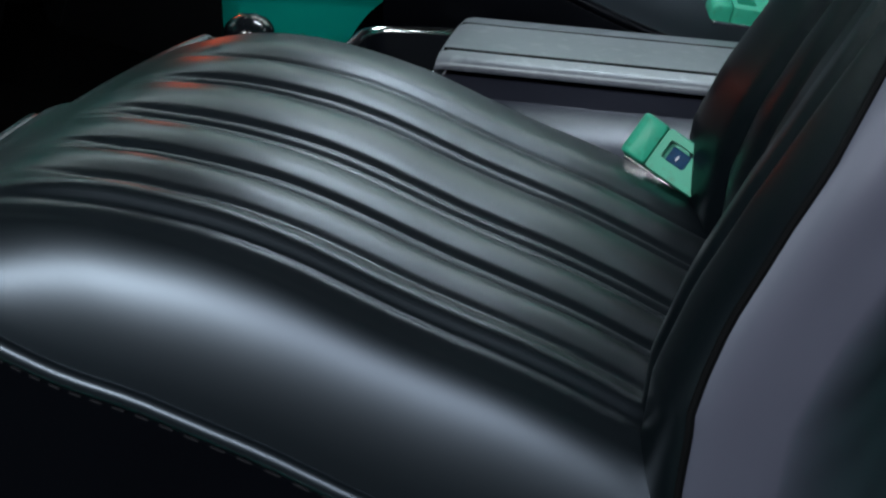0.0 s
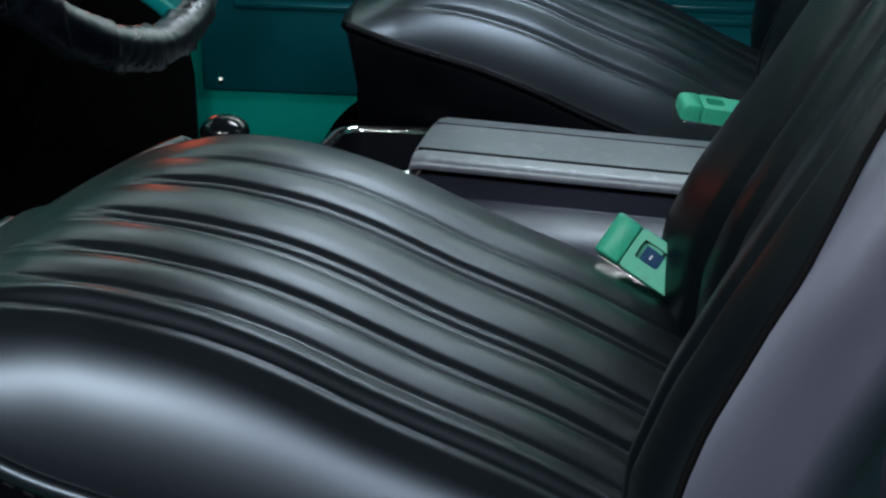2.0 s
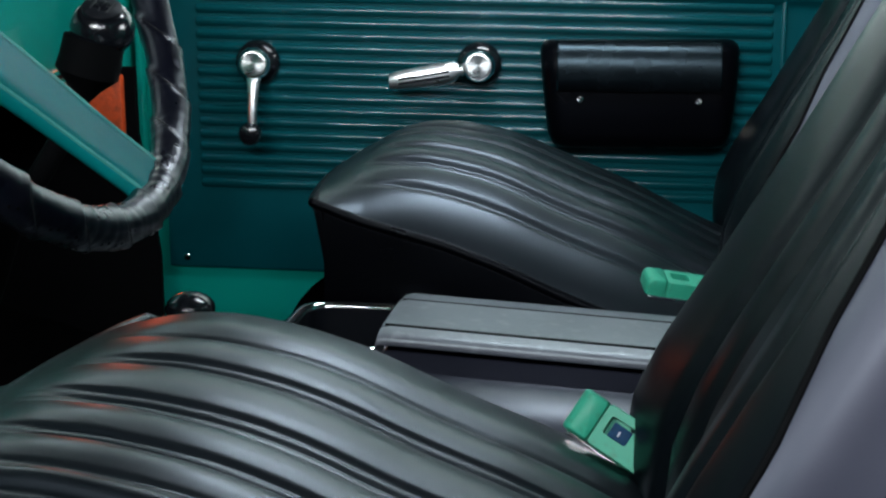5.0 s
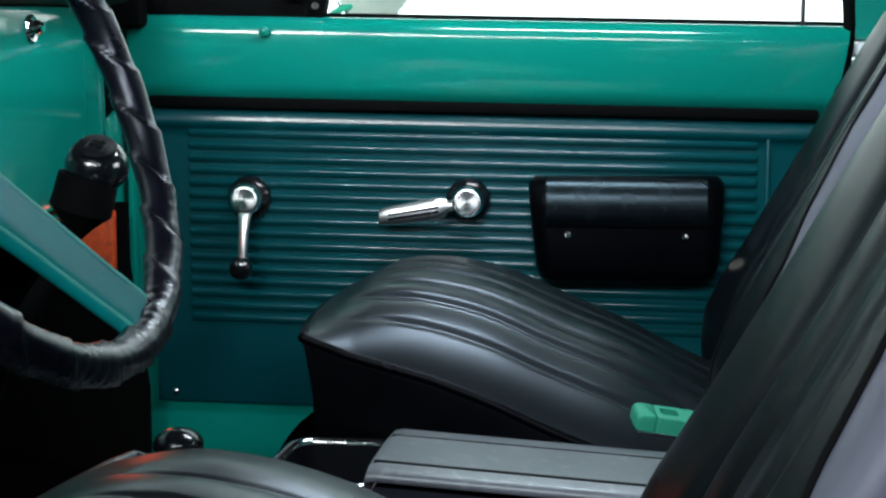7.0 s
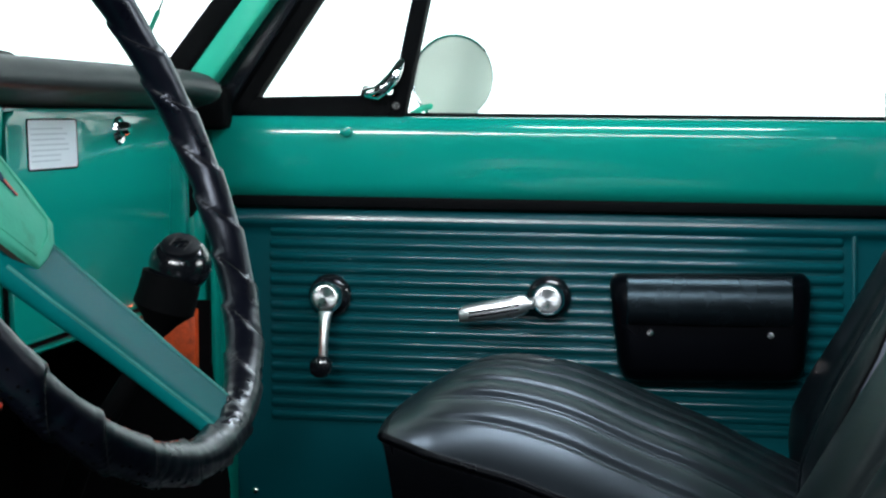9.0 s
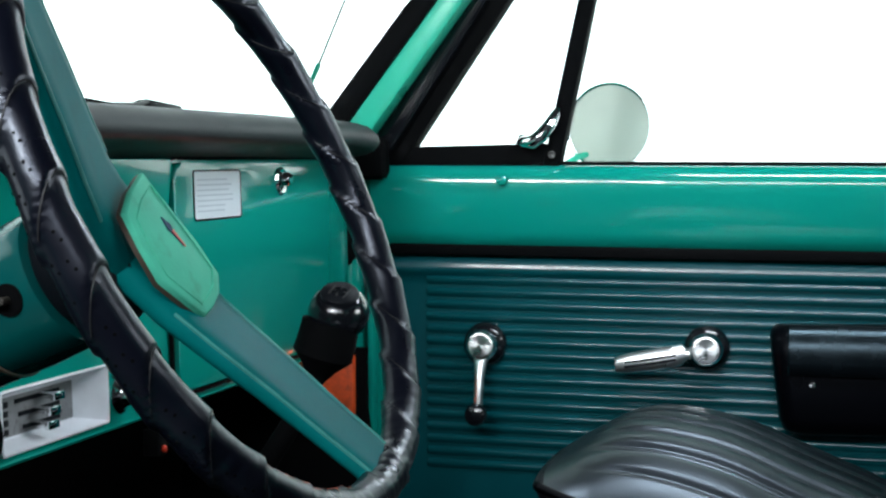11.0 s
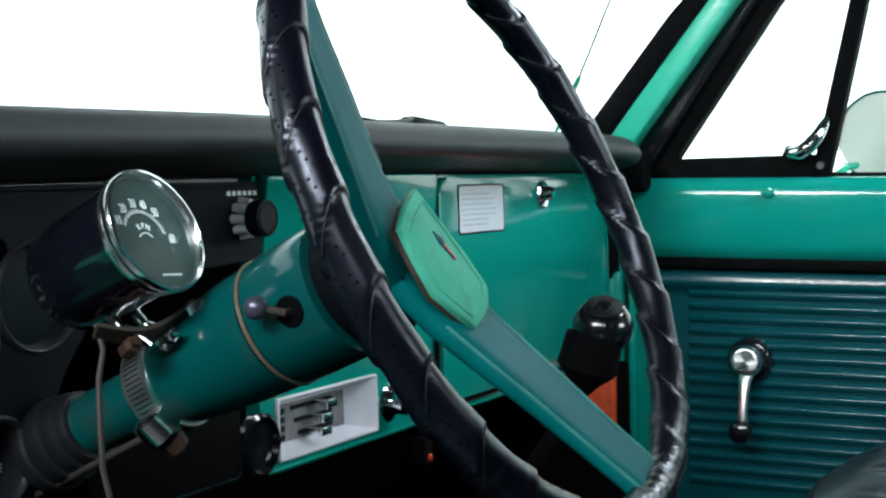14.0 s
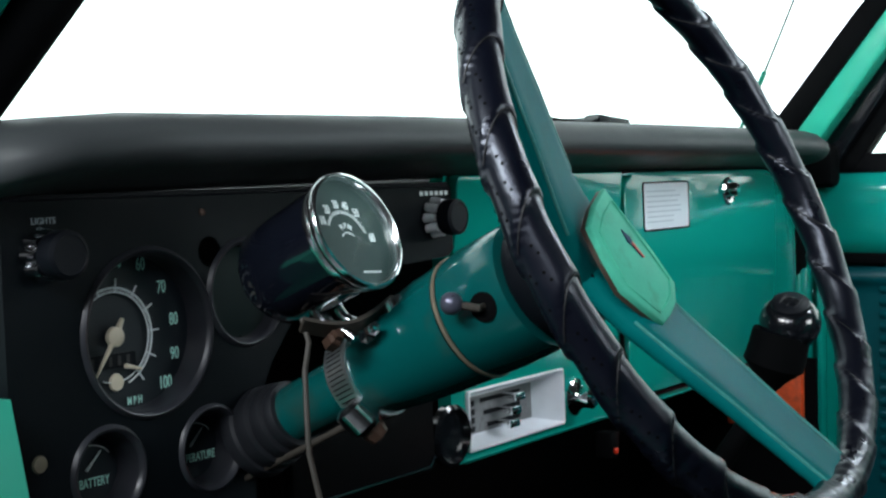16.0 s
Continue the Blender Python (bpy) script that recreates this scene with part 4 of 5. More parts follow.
def frame_from(origin, ex, ey):
    ex = Vector(ex).normalized()
    ez = ex.cross(Vector(ey)).normalized()
    ey = ez.cross(ex)
    m = Matrix((ex, ey, ez)).transposed().to_4x4()
    m.translation = origin
    return m


buckle(Matrix.Translation((0.004, 0.033, -0.007)) @ frame_from((0.0900, -1.0990, 0.2985), (0.055, -0.022, -0.030), (0.006, 0.018, 0.040)) @ Matrix.Translation((0.005, 0.004, 0.024)), "green plastic belt buckle with a blue button beside the driver's seat")
buckle(frame_from((0.176, -0.64, 0.294), (0.060, 0.010, -0.010), (0.004, 0.042, 0.008)), "green plastic belt buckle with a blue button beside the passenger seat")

# ======== levers on the tunnel ========
shifter = thing("gear_lever", (-0.36, 0.0, 0.22), "black gear lever with a round shift knob", "gear lever", CAB)
bm = bm_new()
ball(bm, Matrix.Translation((-0.349, 0.004, 0.566)) @ pose(0, 0, 0, 30, 16, 0) @ Matrix.Diagonal((0.0305, 0.0305, 0.026, 1)), 28, 18)
knob = part("knob", bm, GLOSS, shifter, "glossy black shift knob")
bm = bm_new()
km = Matrix.Translation((-0.349, 0.004, 0.566)) @ pose(0, 0, 0, 30, 16, 0)
lathe(bm, km, [(0.019, 0.0185), (0.0185, 0.0235), (0.017, 0.0248), (0.001, 0.0252)], 28, False, True)
part("knob_disc", bm, BLACK, knob, "disc with the shift pattern")
bm = bm_new()
for p, q in (((-0.008, -0.009), (-0.008, 0.009)), ((0, -0.009), (0, 0.009)), ((0.008, -0.009), (0.008, 0.009)), ((-0.008, 0), (0.008, 0))):
    rod(bm, km @ Vector((p[0], p[1], 0.0254)), km @ Vector((q[0], q[1], 0.0254)), 0.0004, seg=6)
part("shift_pattern", bm, DRUM, knob, "faint shift pattern lines")
bm = bm_new()
tube(bm, [(-0.356, 0, 0.556), (-0.358, 0, 0.548), (-0.361, 0, 0.536), (-0.365, 0, 0.524), (-0.369, 0, 0.511), (-0.374, 0, 0.498), (-0.379, 0, 0.486), (-0.386, 0, 0.474), (-0.402, 0, 0.45), (-0.45, 0, 0.38), (-0.50, 0.0, 0.25)], lambda t: 0.0285 + 0.006 * t - 0.0225 * ease(0.32, 0.46, t), 24)
part("lever", bm, RUBBER, shifter, "black lever")
bm = bm_new()
lathe(bm, Matrix.Translation((-0.50, 0.0, 0.20)), [(0.075, 0), (0.07, 0.02), (0.05, 0.05), (0.03, 0.09), (0.022, 0.12)], 24)
# carpet black here gives the boot the darkness of the unlit footwell
part("boot", bm, CARPET, shifter, "black rubber boot, darkened as if unlit")

low = thing("transfer_lever", (-0.275, 0.0, 0.15), "short lever with a glossy black knob before the console", "lever", CAB)
bm = bm_new()
ball(bm, Matrix.Translation((-0.273, 0.0, 0.296)) @ Matrix.Diagonal((0.0245, 0.0245, 0.0165, 1)), 26, 16)
part("knob", bm, GLOSS, low, "glossy black knob")
bm = bm_new()
tube(bm, [(-0.273, 0, 0.285), (-0.275, 0, 0.24), (-0.285, 0, 0.14)], 0.0065, 12)
part("lever", bm, CHROME, low, "chrome rod")

# ======== dashboard ========
dash = thing("dashboard", (0, 0, 0.45), "teal steel dashboard with a black padded top", "dashboard", DASH)
bm = bm_new()
prof = [(-0.27, 0.776), (-0.10, 0.781), (0.02, 0.7795), (0.055, 0.7765), (0.072, 0.771), (0.082, 0.762), (0.085, 0.752), (0.081, 0.744), (0.070, 0.7395), (0.045, 0.736), (0.012, 0.728), (-0.01, 0.722), (-0.27, 0.72)]
rows = []
for v, g, d in ((-0.752, 0.25, -0.030), (-0.745, 0.6, -0.020), (-0.73, 0.85, -0.014), (-0.70, 0.96, -0.009), (-0.62, 1, -0.004), (-0.3, 1, 0.0), (0.0, 1, 0.0), (0.3, 1, 0.0), (0.55, 1, -0.001), (0.62, 1, -0.003), (0.65, 0.93, -0.006), (0.672, 0.75, -0.012), (0.682, 0.45, -0.018), (0.684, 0.2, -0.022)):
    rows.append([(x if x < -0.05 else -0.05 + (x + 0.05) * (0.35 + 0.65 * g), v, 0.752 + (z - 0.752) * (0.5 + 0.5 * g) + d) for x, z in prof])
grid = sheet(bm, rows, closed=True)
bm.faces.new(grid[0])
bm.faces.new(grid[-1])
part("pad", bm, PAD, dash, "black padded dash top", smooth=60)
bm = bm_new()
plate(bm, rounded(-0.195, 0.435, 0.705, 0.7285, 0.012, 4), (), -0.02, -0.004, [rounded(-0.167, 0.447, 0.013, 0.504, 0.003, 2)])
part("face_panel", bm, TEAL, dash, "teal steel dash face", smooth=35)
bm = bm_new()
rows = []
for v in (-0.175, 0.0, 0.35, 0.70):
    rows.append([(-0.0036, v, 0.4385), (-0.0028, v, 0.4360), (-0.0045, v, 0.4335), (-0.012, v, 0.4318), (-0.06, v, 0.431)])
sheet(bm, rows)
part("lower_lip", bm, TEAL, dash, "rolled teal lower edge")
# added panel, tipped down so this stretch does not mirror the side window
bm = bm_new()
prism(bm, Matrix.Translation((0, 0, 0.62)) @ pose(0, 0, 0, 0, 7, 0) @ Matrix.Translation((0, 0, -0.62)) @ FACE, rounded(-0.19, 0.52, 0.148, 0.724, 0.006, 3), -0.012, -0.0005, 0.002)
part("tilted_panel", bm, TEAL, dash, "plain teal panel beside the glove box, added and tilted against glare", smooth=35)

glove = thing("glove_box", (0, 0.4, 0.6), "teal glove box door with a silver label", "glove box", DASH)
bm = bm_new()
prism(bm, FACE, rounded(0.158, 0.452, 0.690, 0.719, 0.022, 6), -0.004, 0.006, 0.005)
part("lid", bm, TEAL, glove, "teal steel lid", smooth=35)
bm = bm_new()
tube(bm, [(0.0, x, y) for x, y in rounded(0.152, 0.446, 0.696, 0.725, 0.024, 6)], 0.0028, 6, True)
part("seal", bm, RUBBER, glove, "black rubber edge seal")
bm = bm_new()
lathe(bm, Matrix.Translation((0.006, 0.452, 0.693)) @ FACE @ Matrix.Diagonal((1.0, 1.0, 1, 1)), [(0.019, 0), (0.019, 0.002), (0.016, 0.0045), (0.0125, 0.003), (0.001, 0.003)], 32)
lock = part("lock", bm, CHROME, glove, "chrome lock")
bm = bm_new()
lathe(bm, Matrix.Translation((0.009, 0.452, 0.6955)) @ FACE, [(0.0095, 0), (0.009, 0.010), (0.0065, 0.014), (0.001, 0.0145)], 24)
part("lock_button", bm, CHROME, lock)
bm = bm_new()
lathe(bm, Matrix.Translation((0.0085, 0.452, 0.693)) @ FACE, [(0.0125, 0), (0.001, 0.0008)], 24)
part("lock_well", bm, BLACK, lock)
bm = bm_new()
prism(bm, FACE, rounded(0.207, 0.651, 0.329, 0.708, 0.004, 3), 0.006, 0.0068)
label_plate = part("label_plate", bm, LABEL, glove, "silver sticker")
bm = bm_new()
tube(bm, [(0.0066, x, y) for x, y in rounded(0.206, 0.650, 0.330, 0.709, 0.004, 3)], 0.0013, 4, True)
part("label_border", bm, BLACK, glove)
random.seed(3)
for i in range(7):
    h = 0.698 - 0.0063 * i
    bm = bm_new()
    box(bm, (0.0068, 0.214, h - 0.0009), (0.0071, 0.214 + random.uniform(0.07, 0.107), h + 0.0009))
    part("printed_line", bm, LABEL_INK, label_plate)

# switch panel and heater controls between the column and the glove box
heater = thing("heater_control", (0, -0.08, 0.47), "silver heater control panel with sliding levers", "control panel", DASH)
bm = bm_new()
out, inn = rounded(-0.170, 0.444, 0.016, 0.5065, 0.003, 2), rounded(-0.1682, 0.4458, 0.0142, 0.5047, 0.003, 2)
deep = rounded(-0.160, 0.4545, -0.019, 0.4965, 0.002, 2)
rows = [[(-0.004, x, y) for x, y in out], [(-0.0006, x, y) for x, y in out], [(0.0, x, y) for x, y in inn], [(-0.022, x, y) for x, y in deep]]
grid = sheet(bm, rows, closed=True)
bm.faces.new(grid[-1])
housing = part("housing", bm, SILVER, heater, "silver recessed housing", smooth=30)
bm = bm_new()
box(bm, (-0.0225, -0.1585, 0.456), (-0.0217, -0.0205, 0.495))
part("back_plate", bm, HEATER_PLATE, housing, "worn grey back plate, darkened as if in shade")
for i, h in enumerate((0.489, 0.4755, 0.462)):
    bm = bm_new()
    box(bm, (-0.0215, -0.120 + 0.006 * i, h - 0.0022), (-0.0205, -0.045, h + 0.0022))
    part("slot", bm, BLACK, housing, "black slider slot")
    bm = bm_new()
    x = (-0.082, -0.090, -0.094)[i]
    box(bm, (-0.021, x, h - 0.003), (0.001, x + 0.006, h + 0.003), 0.0008)
    box(bm, (-0.002, x - 0.007, h - 0.0042), (0.004, x + 0.012, h + 0.0042), 0.0015)
    part("slider", bm, CHROME, heater, "chrome slider")
bm = bm_new()
for k in range(4):
    box(bm, (-0.0212, -0.152 + 0.0, 0.458 + 0.009 * k), (-0.0200, -0.132, 0.464 + 0.009 * k), 0.0004)
part("markings", bm, BLACK, housing, "black markings")
bm = bm_new()
lathe(bm, Matrix.Translation((-0.004, 0.042, 0.470)) @ FACE, [(0.021, 0), (0.021, 0.003), (0.015, 0.008), (0.012, 0.014), (0.0125, 0.024), (0.009, 0.028), (0.001, 0.0285)], 28)
lighter = solid("cigar_lighter", bm, CHROME, DASH, "chrome cigar lighter in the dash", "lighter")
bm = bm_new()
lathe(bm, Matrix.Translation((-0.004, -0.205, 0.468)) @ FACE, [(0.030, 0), (0.031, 0.008), (0.027, 0.011), (0.024, 0.004), (0.001, 0.003)], 32)
solid("air_vent", bm, GLOSS, DASH, "round black vent beside the heater panel", "vent")
bm = bm_new()
box(bm, (-0.01, -0.44, 0.44), (0.006, -0.235, 0.52), 0.006)
under = solid("radio_plate", bm, RUBBER, DASH, "black plate with a rounded lower edge under the column", "plate")
bm = bm_new()
tube(bm, [(0.008, -0.43, 0.446), (0.008, -0.25, 0.446), (0.006, -0.24, 0.455)], 0.002, 6)
part("lower_edge", bm, GLOSS, under)

# ======== instrument cluster ========
cluster = thing("instrument_cluster", (0, -0.5, 0.6), "black instrument cluster with round gauges", "instrument panel", DASH)
bm = bm_new()
BORES = ((-0.587, 0.612, 0.060), (-0.632, 0.514, 0.030), (-0.529, 0.514, 0.030), (-0.482, 0.634, 0.040))


outline = [(-0.715, 0.435), (-0.49, 0.435), (-0.482, 0.445), (-0.482, 0.53), (-0.455, 0.575), (-0.425, 0.61), (-0.40, 0.636), (-0.20, 0.645), (-0.192, 0.652), (-0.192, 0.712), (-0.198, 0.718), (-0.715, 0.718)]
plate(bm, outline, BORES, -0.012, 0.004)
part("bezel_plate", bm, CLUSTER, cluster, "black plastic face plate", smooth=30)
bm = bm_new()
tube(bm, [(0.004, -0.712, 0.7155), (0.004, -0.2, 0.7155)], 0.0022, 6)
part("upper_bead", bm, BLACK, cluster)


def gauge(cx, cy, r, name, label, depth=0.020, face=DIAL):
    m = Matrix.Translation((0, cx, cy)) @ FACE
    bm = bm_new()
    lathe(bm, m, [(r - 0.001, 0.003), (r + 0.0005, 0.0062), (r + 0.0025, 0.0072), (r + 0.0045, 0.0058), (r + 0.0058, 0.003)], 56, False, False)
    lathe(bm, m, [(r + 0.0005, 0.0062), (r - 0.0012, 0.000), (r - 0.0016, -0.010), (r - 0.0022, -0.0115), (r - 0.0024, -depth)], 56, False, False)
    ring = part(name, bm, RING, cluster, label, smooth=50)
    bm = bm_new()
    lathe(bm, m, [(r - 0.0020, -depth), (0.0005, -depth + 0.0001)], 48, False, True)
    part("dial", bm, face, ring, "black dial")
    return ring, m


speedo, m = gauge(-0.587, 0.612, 0.060, "speedometer", "speedometer with pale green figures", 0.017)
m = m @ Matrix.Translation((-0.0135, 0.003, 0.011))
for body, x, y in (("50", 0.001, 0.053), ("60", 0.024, 0.0495), ("70", 0.044, 0.0305), ("80", 0.055, 0.0045), ("90", 0.0545, -0.0225), ("100", 0.0435, -0.044), ("M P H", 0.012, -0.0535)):
    lettering("numeral", body, GREEN_PRINT, m @ Matrix.Translation((x, y - 0.002, -0.026)) @ Matrix.Diagonal((0.72, 1.1, 1, 1)), 0.0125 if body != "M P H" else 0.0080, speedo)
m = m @ Matrix.Translation((-0.0055, -0.0055, 0))
bm = bm_new()
for r, thick, first in ((0.0375, 0.0008, -70), (0.0340, 0.0006, -110)):
    tube(bm, [m @ Vector((r * math.cos(radians(a)), r * math.sin(radians(a)), -0.026)) for a in range(first, 126, 5)], thick, 6)
for k in range(61):
    a = radians(-52 + 2.72 * k)
    c, d = math.cos(a), math.sin(a)
    long = k % 10 == 0
    rod(bm, m @ Vector((0.0345 * c, 0.0345 * d, -0.026)), m @ Vector(((0.0445 if long else 0.037) * c, (0.0445 if long else 0.037) * d, -0.026)), 0.0008 if long else 0.0003, seg=5)
part("scale", bm, WHITE_PAINT, speedo, "white speed scale")
bm = bm_new()
lathe(bm, m @ Matrix.Translation((-0.002, 0.001, -0.024)), [(0.0075, 0), (0.0075, 0.004), (0.005, 0.006), (0.001, 0.0065)], 20)
rod(bm, m @ Vector((0.001, 0.007, -0.021)), m @ Vector((0.005, 0.014, -0.021)), 0.0026, 0.0018, 8)
rod(bm, m @ Vector((-0.006, -0.004, -0.021)), m @ Vector((-0.024, -0.030, -0.021)), 0.0020, 0.0008, 8)
part("needle", bm, CREAM, speedo, "cream needle")
bm = bm_new()
box(bm, m @ Vector((-0.027, -0.023, -0.0265)), m @ Vector((0.020, -0.012, -0.0255)))
part("odometer", bm, BLACK, speedo, "odometer window")
for k in range(5):
    bm = bm_new()
    x = -0.023 + 0.0085 * k
    box(bm, m @ Vector((x, -0.0212, -0.0256)), m @ Vector((x + 0.0030, -0.0140, -0.0252)))
    part("odometer_drum", bm, DRUM, speedo, "worn odometer drum")
# the disc is a beige reflection modelled as a cream spot; the rod a pointer
bm = bm_new()
lathe(bm, m @ Matrix.Translation((0.001, -0.034, -0.027)), [(0.007, 0), (0.006, 0.002), (0.001, 0.0025)], 18)
rod(bm, m @ Vector((0.007, -0.022, -0.022)), m @ Vector((0.022, -0.026, -0.022)), 0.002, 0.001, 8)
part("trip_glint", bm, CREAM, speedo, "cream pointer and a painted beige glint")

for cx, cy, r, name, word, dx in ((-0.632, 0.514, 0.030, "battery_gauge", "BATTERY", 0.004), (-0.529, 0.514, 0.030, "temperature_gauge", "TEMPERATURE", 0.002), (-0.482, 0.634, 0.040, "fuel_gauge", "", 0)):
    ring, m = gauge(cx, cy, r, name, "small round gauge with green lettering" if word else "blank gauge with a dark glossy face", 0.020 if word else 0.007, DIAL if word else SMOKED)
    if word:
        lettering("word", word, GREEN_PRINT, m @ Matrix.Translation((dx, -0.010, -0.0185)) @ Matrix.Diagonal((0.8, 1.15, 1, 1)), 0.0085, ring)
    if not word:
        continue
    bm = bm_new()
    rod(bm, m @ Vector((-0.004, 0.0, -0.017)), m @ Vector((0.010, 0.013, -0.017)), 0.0012, 0.0006, 6)
    arc = [m @ Vector((0.020 * math.cos(radians(a)), 0.006 + 0.012 * math.sin(radians(a)), -0.0188)) for a in range(20, 161, 10)]
    tube(bm, arc, 0.0006, 5)
    part("pointer", bm, WHITE_PAINT, ring, "white pointer and scale")


def pull_knob(v, h, word, name, plating):
    m = Matrix.Translation((0.004, v, h)) @ FACE
    ob = thing(name, (0.004, v, h), "black ribbed pull knob on a chrome collar", "knob", DASH, "dash knobs")
    bm = bm_new()
    lathe(bm, m, [(0.0165, 0), (0.0165, 0.003), (0.012, 0.006), (0.0115, 0.014)], 28)
    part("collar", bm, CHROME, ob, "chrome collar")
    for k in range(9):
        a = 2 * math.pi * (k + 0.5) / 9
        bm = bm_new()
        rod(bm, m @ Vector((0.0155 * math.cos(a), 0.0155 * math.sin(a), 0.001)), m @ Vector((0.0145 * math.cos(a), 0.0145 * math.sin(a), 0.013)), 0.0048, 0.0036, seg=10)
        part("flute", bm, plating, ob, "chrome flute")
    bm = bm_new()
    lathe(bm, m, [(0.0125, 0.012), (0.0165, 0.015), (0.0175, 0.022), (0.0170, 0.029), (0.0140, 0.031), (0.0135, 0.0302), (0.001, 0.0302)], 32)
    part("knob", bm, BLACK, ob, "black plastic knob")
    if word:
        lettering("word", word, LABEL_INK, m @ Matrix.Translation((0.002, 0.0235, 0.0006)), 0.0064, ob)
    else:
        bm = bm_new()
        for k in range(6):
            box(bm, (0.0045, v - 0.022 + 0.008 * k, h + 0.0215), (0.0049, v - 0.017 + 0.008 * k, h + 0.0255))
        part("marking", bm, WHITE_PAINT, ob, "small worn lettering")
    return ob


pull_knob(-0.681, 0.676, "LIGHTS", "light_switch", CHROME)
pull_knob(-0.222, 0.684, "", "wiper_switch", CHROME_LIT)
# no real recess: the hole's dark inside is a flat black disc
bm = bm_new()
lathe(bm, Matrix.Translation((0.0035, -0.522, 0.669)) @ FACE, [(0.0125, 0), (0.0120, 0.0005), (0.0005, 0.0006)], 24)
part("plug_hole_disc", bm, CARPET, cluster, "black disc for the dark of an empty switch hole")
bm = bm_new()
lathe(bm, Matrix.Translation((0.004, -0.528, 0.7005)) @ FACE, [(0.003, 0), (0.003, 0.001), (0.0005, 0.002)], 12)
part("screw", bm, RUST, cluster, "small rusty screw")
bm = bm_new()
lathe(bm, Matrix.Translation((0.004, -0.6925, 0.5313)) @ FACE, [(0.0065, 0), (0.0055, 0.0015), (0.0005, 0.002)], 14)
part("screw", bm, EDGE, cluster, "tarnished screw head")

# ======== steering column, wheel and tachometer ========
TILT = radians(23.5)
HUB = Vector((-0.227, -0.4716, 0.6648))
WHEEL = Matrix(((0, -math.sin(TILT), math.cos(TILT), HUB.x), (1, 0, 0, HUB.y), (0, math.cos(TILT), math.sin(TILT), HUB.z), (0, 0, 0, 1)))

COLUMN_AXIS = WHEEL @ pose(0, 0, -0.10) @ pose(0, 0, 0, -1.3) @ pose(0, 0, 0.10)
column = thing("steering_column", HUB + Vector((-0.38, 0, -0.16)), "teal painted steering column with a hose clamp", "steering column", CAB)
bm = bm_new()
lathe(bm, COLUMN_AXIS, [(0.0235, -0.428), (0.0235, -0.30), (0.028, -0.297)], 40, True, False)
part("tube", bm, COLUMN, column, "slim teal tube")
bm = bm_new()
lathe(bm, COLUMN_AXIS, [(0.026, -0.312), (0.031, -0.306), (0.034, -0.297), (0.0395, -0.26), (0.0445, -0.22), (0.0462, -0.1885)], 48, True, False)
part("lower_shroud", bm, COLUMN, column, "tapered teal shroud")
bm = bm_new()
lathe(bm, COLUMN_AXIS, [(0.0462, -0.1868), (0.0476, -0.1862), (0.0476, -0.1842), (0.0466, -0.1835)], 48, False, False)
part("shroud_ring", bm, EDGE, column, "worn metal joint ring")
bm = bm_new()
lathe(bm, COLUMN_AXIS, [(0.0466, -0.1825), (0.0482, -0.165), (0.0485, -0.135), (0.0475, -0.128), (0.040, -0.126)], 48, False, True)
part("upper_shroud", bm, COLUMN, column, "teal upper shroud")
bm = bm_new()
lathe(bm, COLUMN_AXIS, [(0.040, -0.127), (0.0455, -0.120), (0.0455, -0.100), (0.040, -0.085), (0.034, -0.07)], 40)
part("turn_signal_collar", bm, BLACK, column, "black collar under the wheel")
# flasher stub with its slot
bm = bm_new()
q = COLUMN_AXIS @ Vector((-0.0474, -0.008, -0.146))
d = (COLUMN_AXIS.to_3x3() @ Vector((-0.985, -0.17, 0))).normalized()
fm = Matrix.Translation(q) @ d.to_track_quat("Z", "Y").to_matrix().to_4x4()
lathe(bm, fm, [(0.0105, -0.004), (0.0105, 0.0008), (0.0085, 0.0012), (0.001, 0.0008)], 20)
part("slot", bm, RUBBER, column, "dark slot")
bm = bm_new()
q2 = COLUMN_AXIS @ Vector((-0.062, 0.001, -0.160))
tube(bm, [q, q + d * 0.006, q2], 0.0028, 8)
stub = part("stub", bm, WIRE, column, "small rusty stub")
bm = bm_new()
ball(bm, Matrix.Translation(q2) @ Matrix.Scale(0.0080, 4), 20, 14)
part("stub_knob", bm, STUB, stub, "round metal knob")
# dust boot where the column meets the cluster
bm = bm_new()
lathe(bm, COLUMN_AXIS, [(0.0243, -0.378), (0.0275, -0.379), (0.029, -0.384), (0.0275, -0.389), (0.031, -0.391), (0.032, -0.397), (0.0305, -0.402), (0.034, -0.404), (0.035, -0.411), (0.0335, -0.417), (0.036, -0.419), (0.037, -0.426), (0.036, -0.430)], 40)
part("boot", bm, BOOT, column, "ribbed black rubber boot, darkened as if unlit")
# hose clamp
bm = bm_new()
lathe(bm, COLUMN_AXIS, [(0.0345, -0.309), (0.0364, -0.308), (0.0370, -0.297), (0.0376, -0.286), (0.0350, -0.285)], 48, False, False)
clamp = part("hose_clamp", bm, BRIGHT, column, "steel hose clamp band")
for k in range(40):
    a = radians(120 + 6 * k)
    bm = bm_new()
    p = COLUMN_AXIS @ Vector((0.0367 * math.cos(a), 0.0367 * math.sin(a), -0.305))
    r = COLUMN_AXIS @ Vector((0.0374 * math.cos(a), 0.0374 * math.sin(a), -0.289))
    rod(bm, p, r, 0.0005, seg=5)
    if k == 0:
        ridge = bm
    else:
        me = bpy.data.meshes.new("tmp")
        bm.to_mesh(me)
        ridge.from_mesh(me)
        bpy.data.meshes.remove(me)
        bm.free()
part("ridges", ridge, RUBBER, clamp, "thread ridges", kind="stuff")
bm = bm_new()
q = COLUMN_AXIS @ Vector((-0.026, -0.034, -0.296))
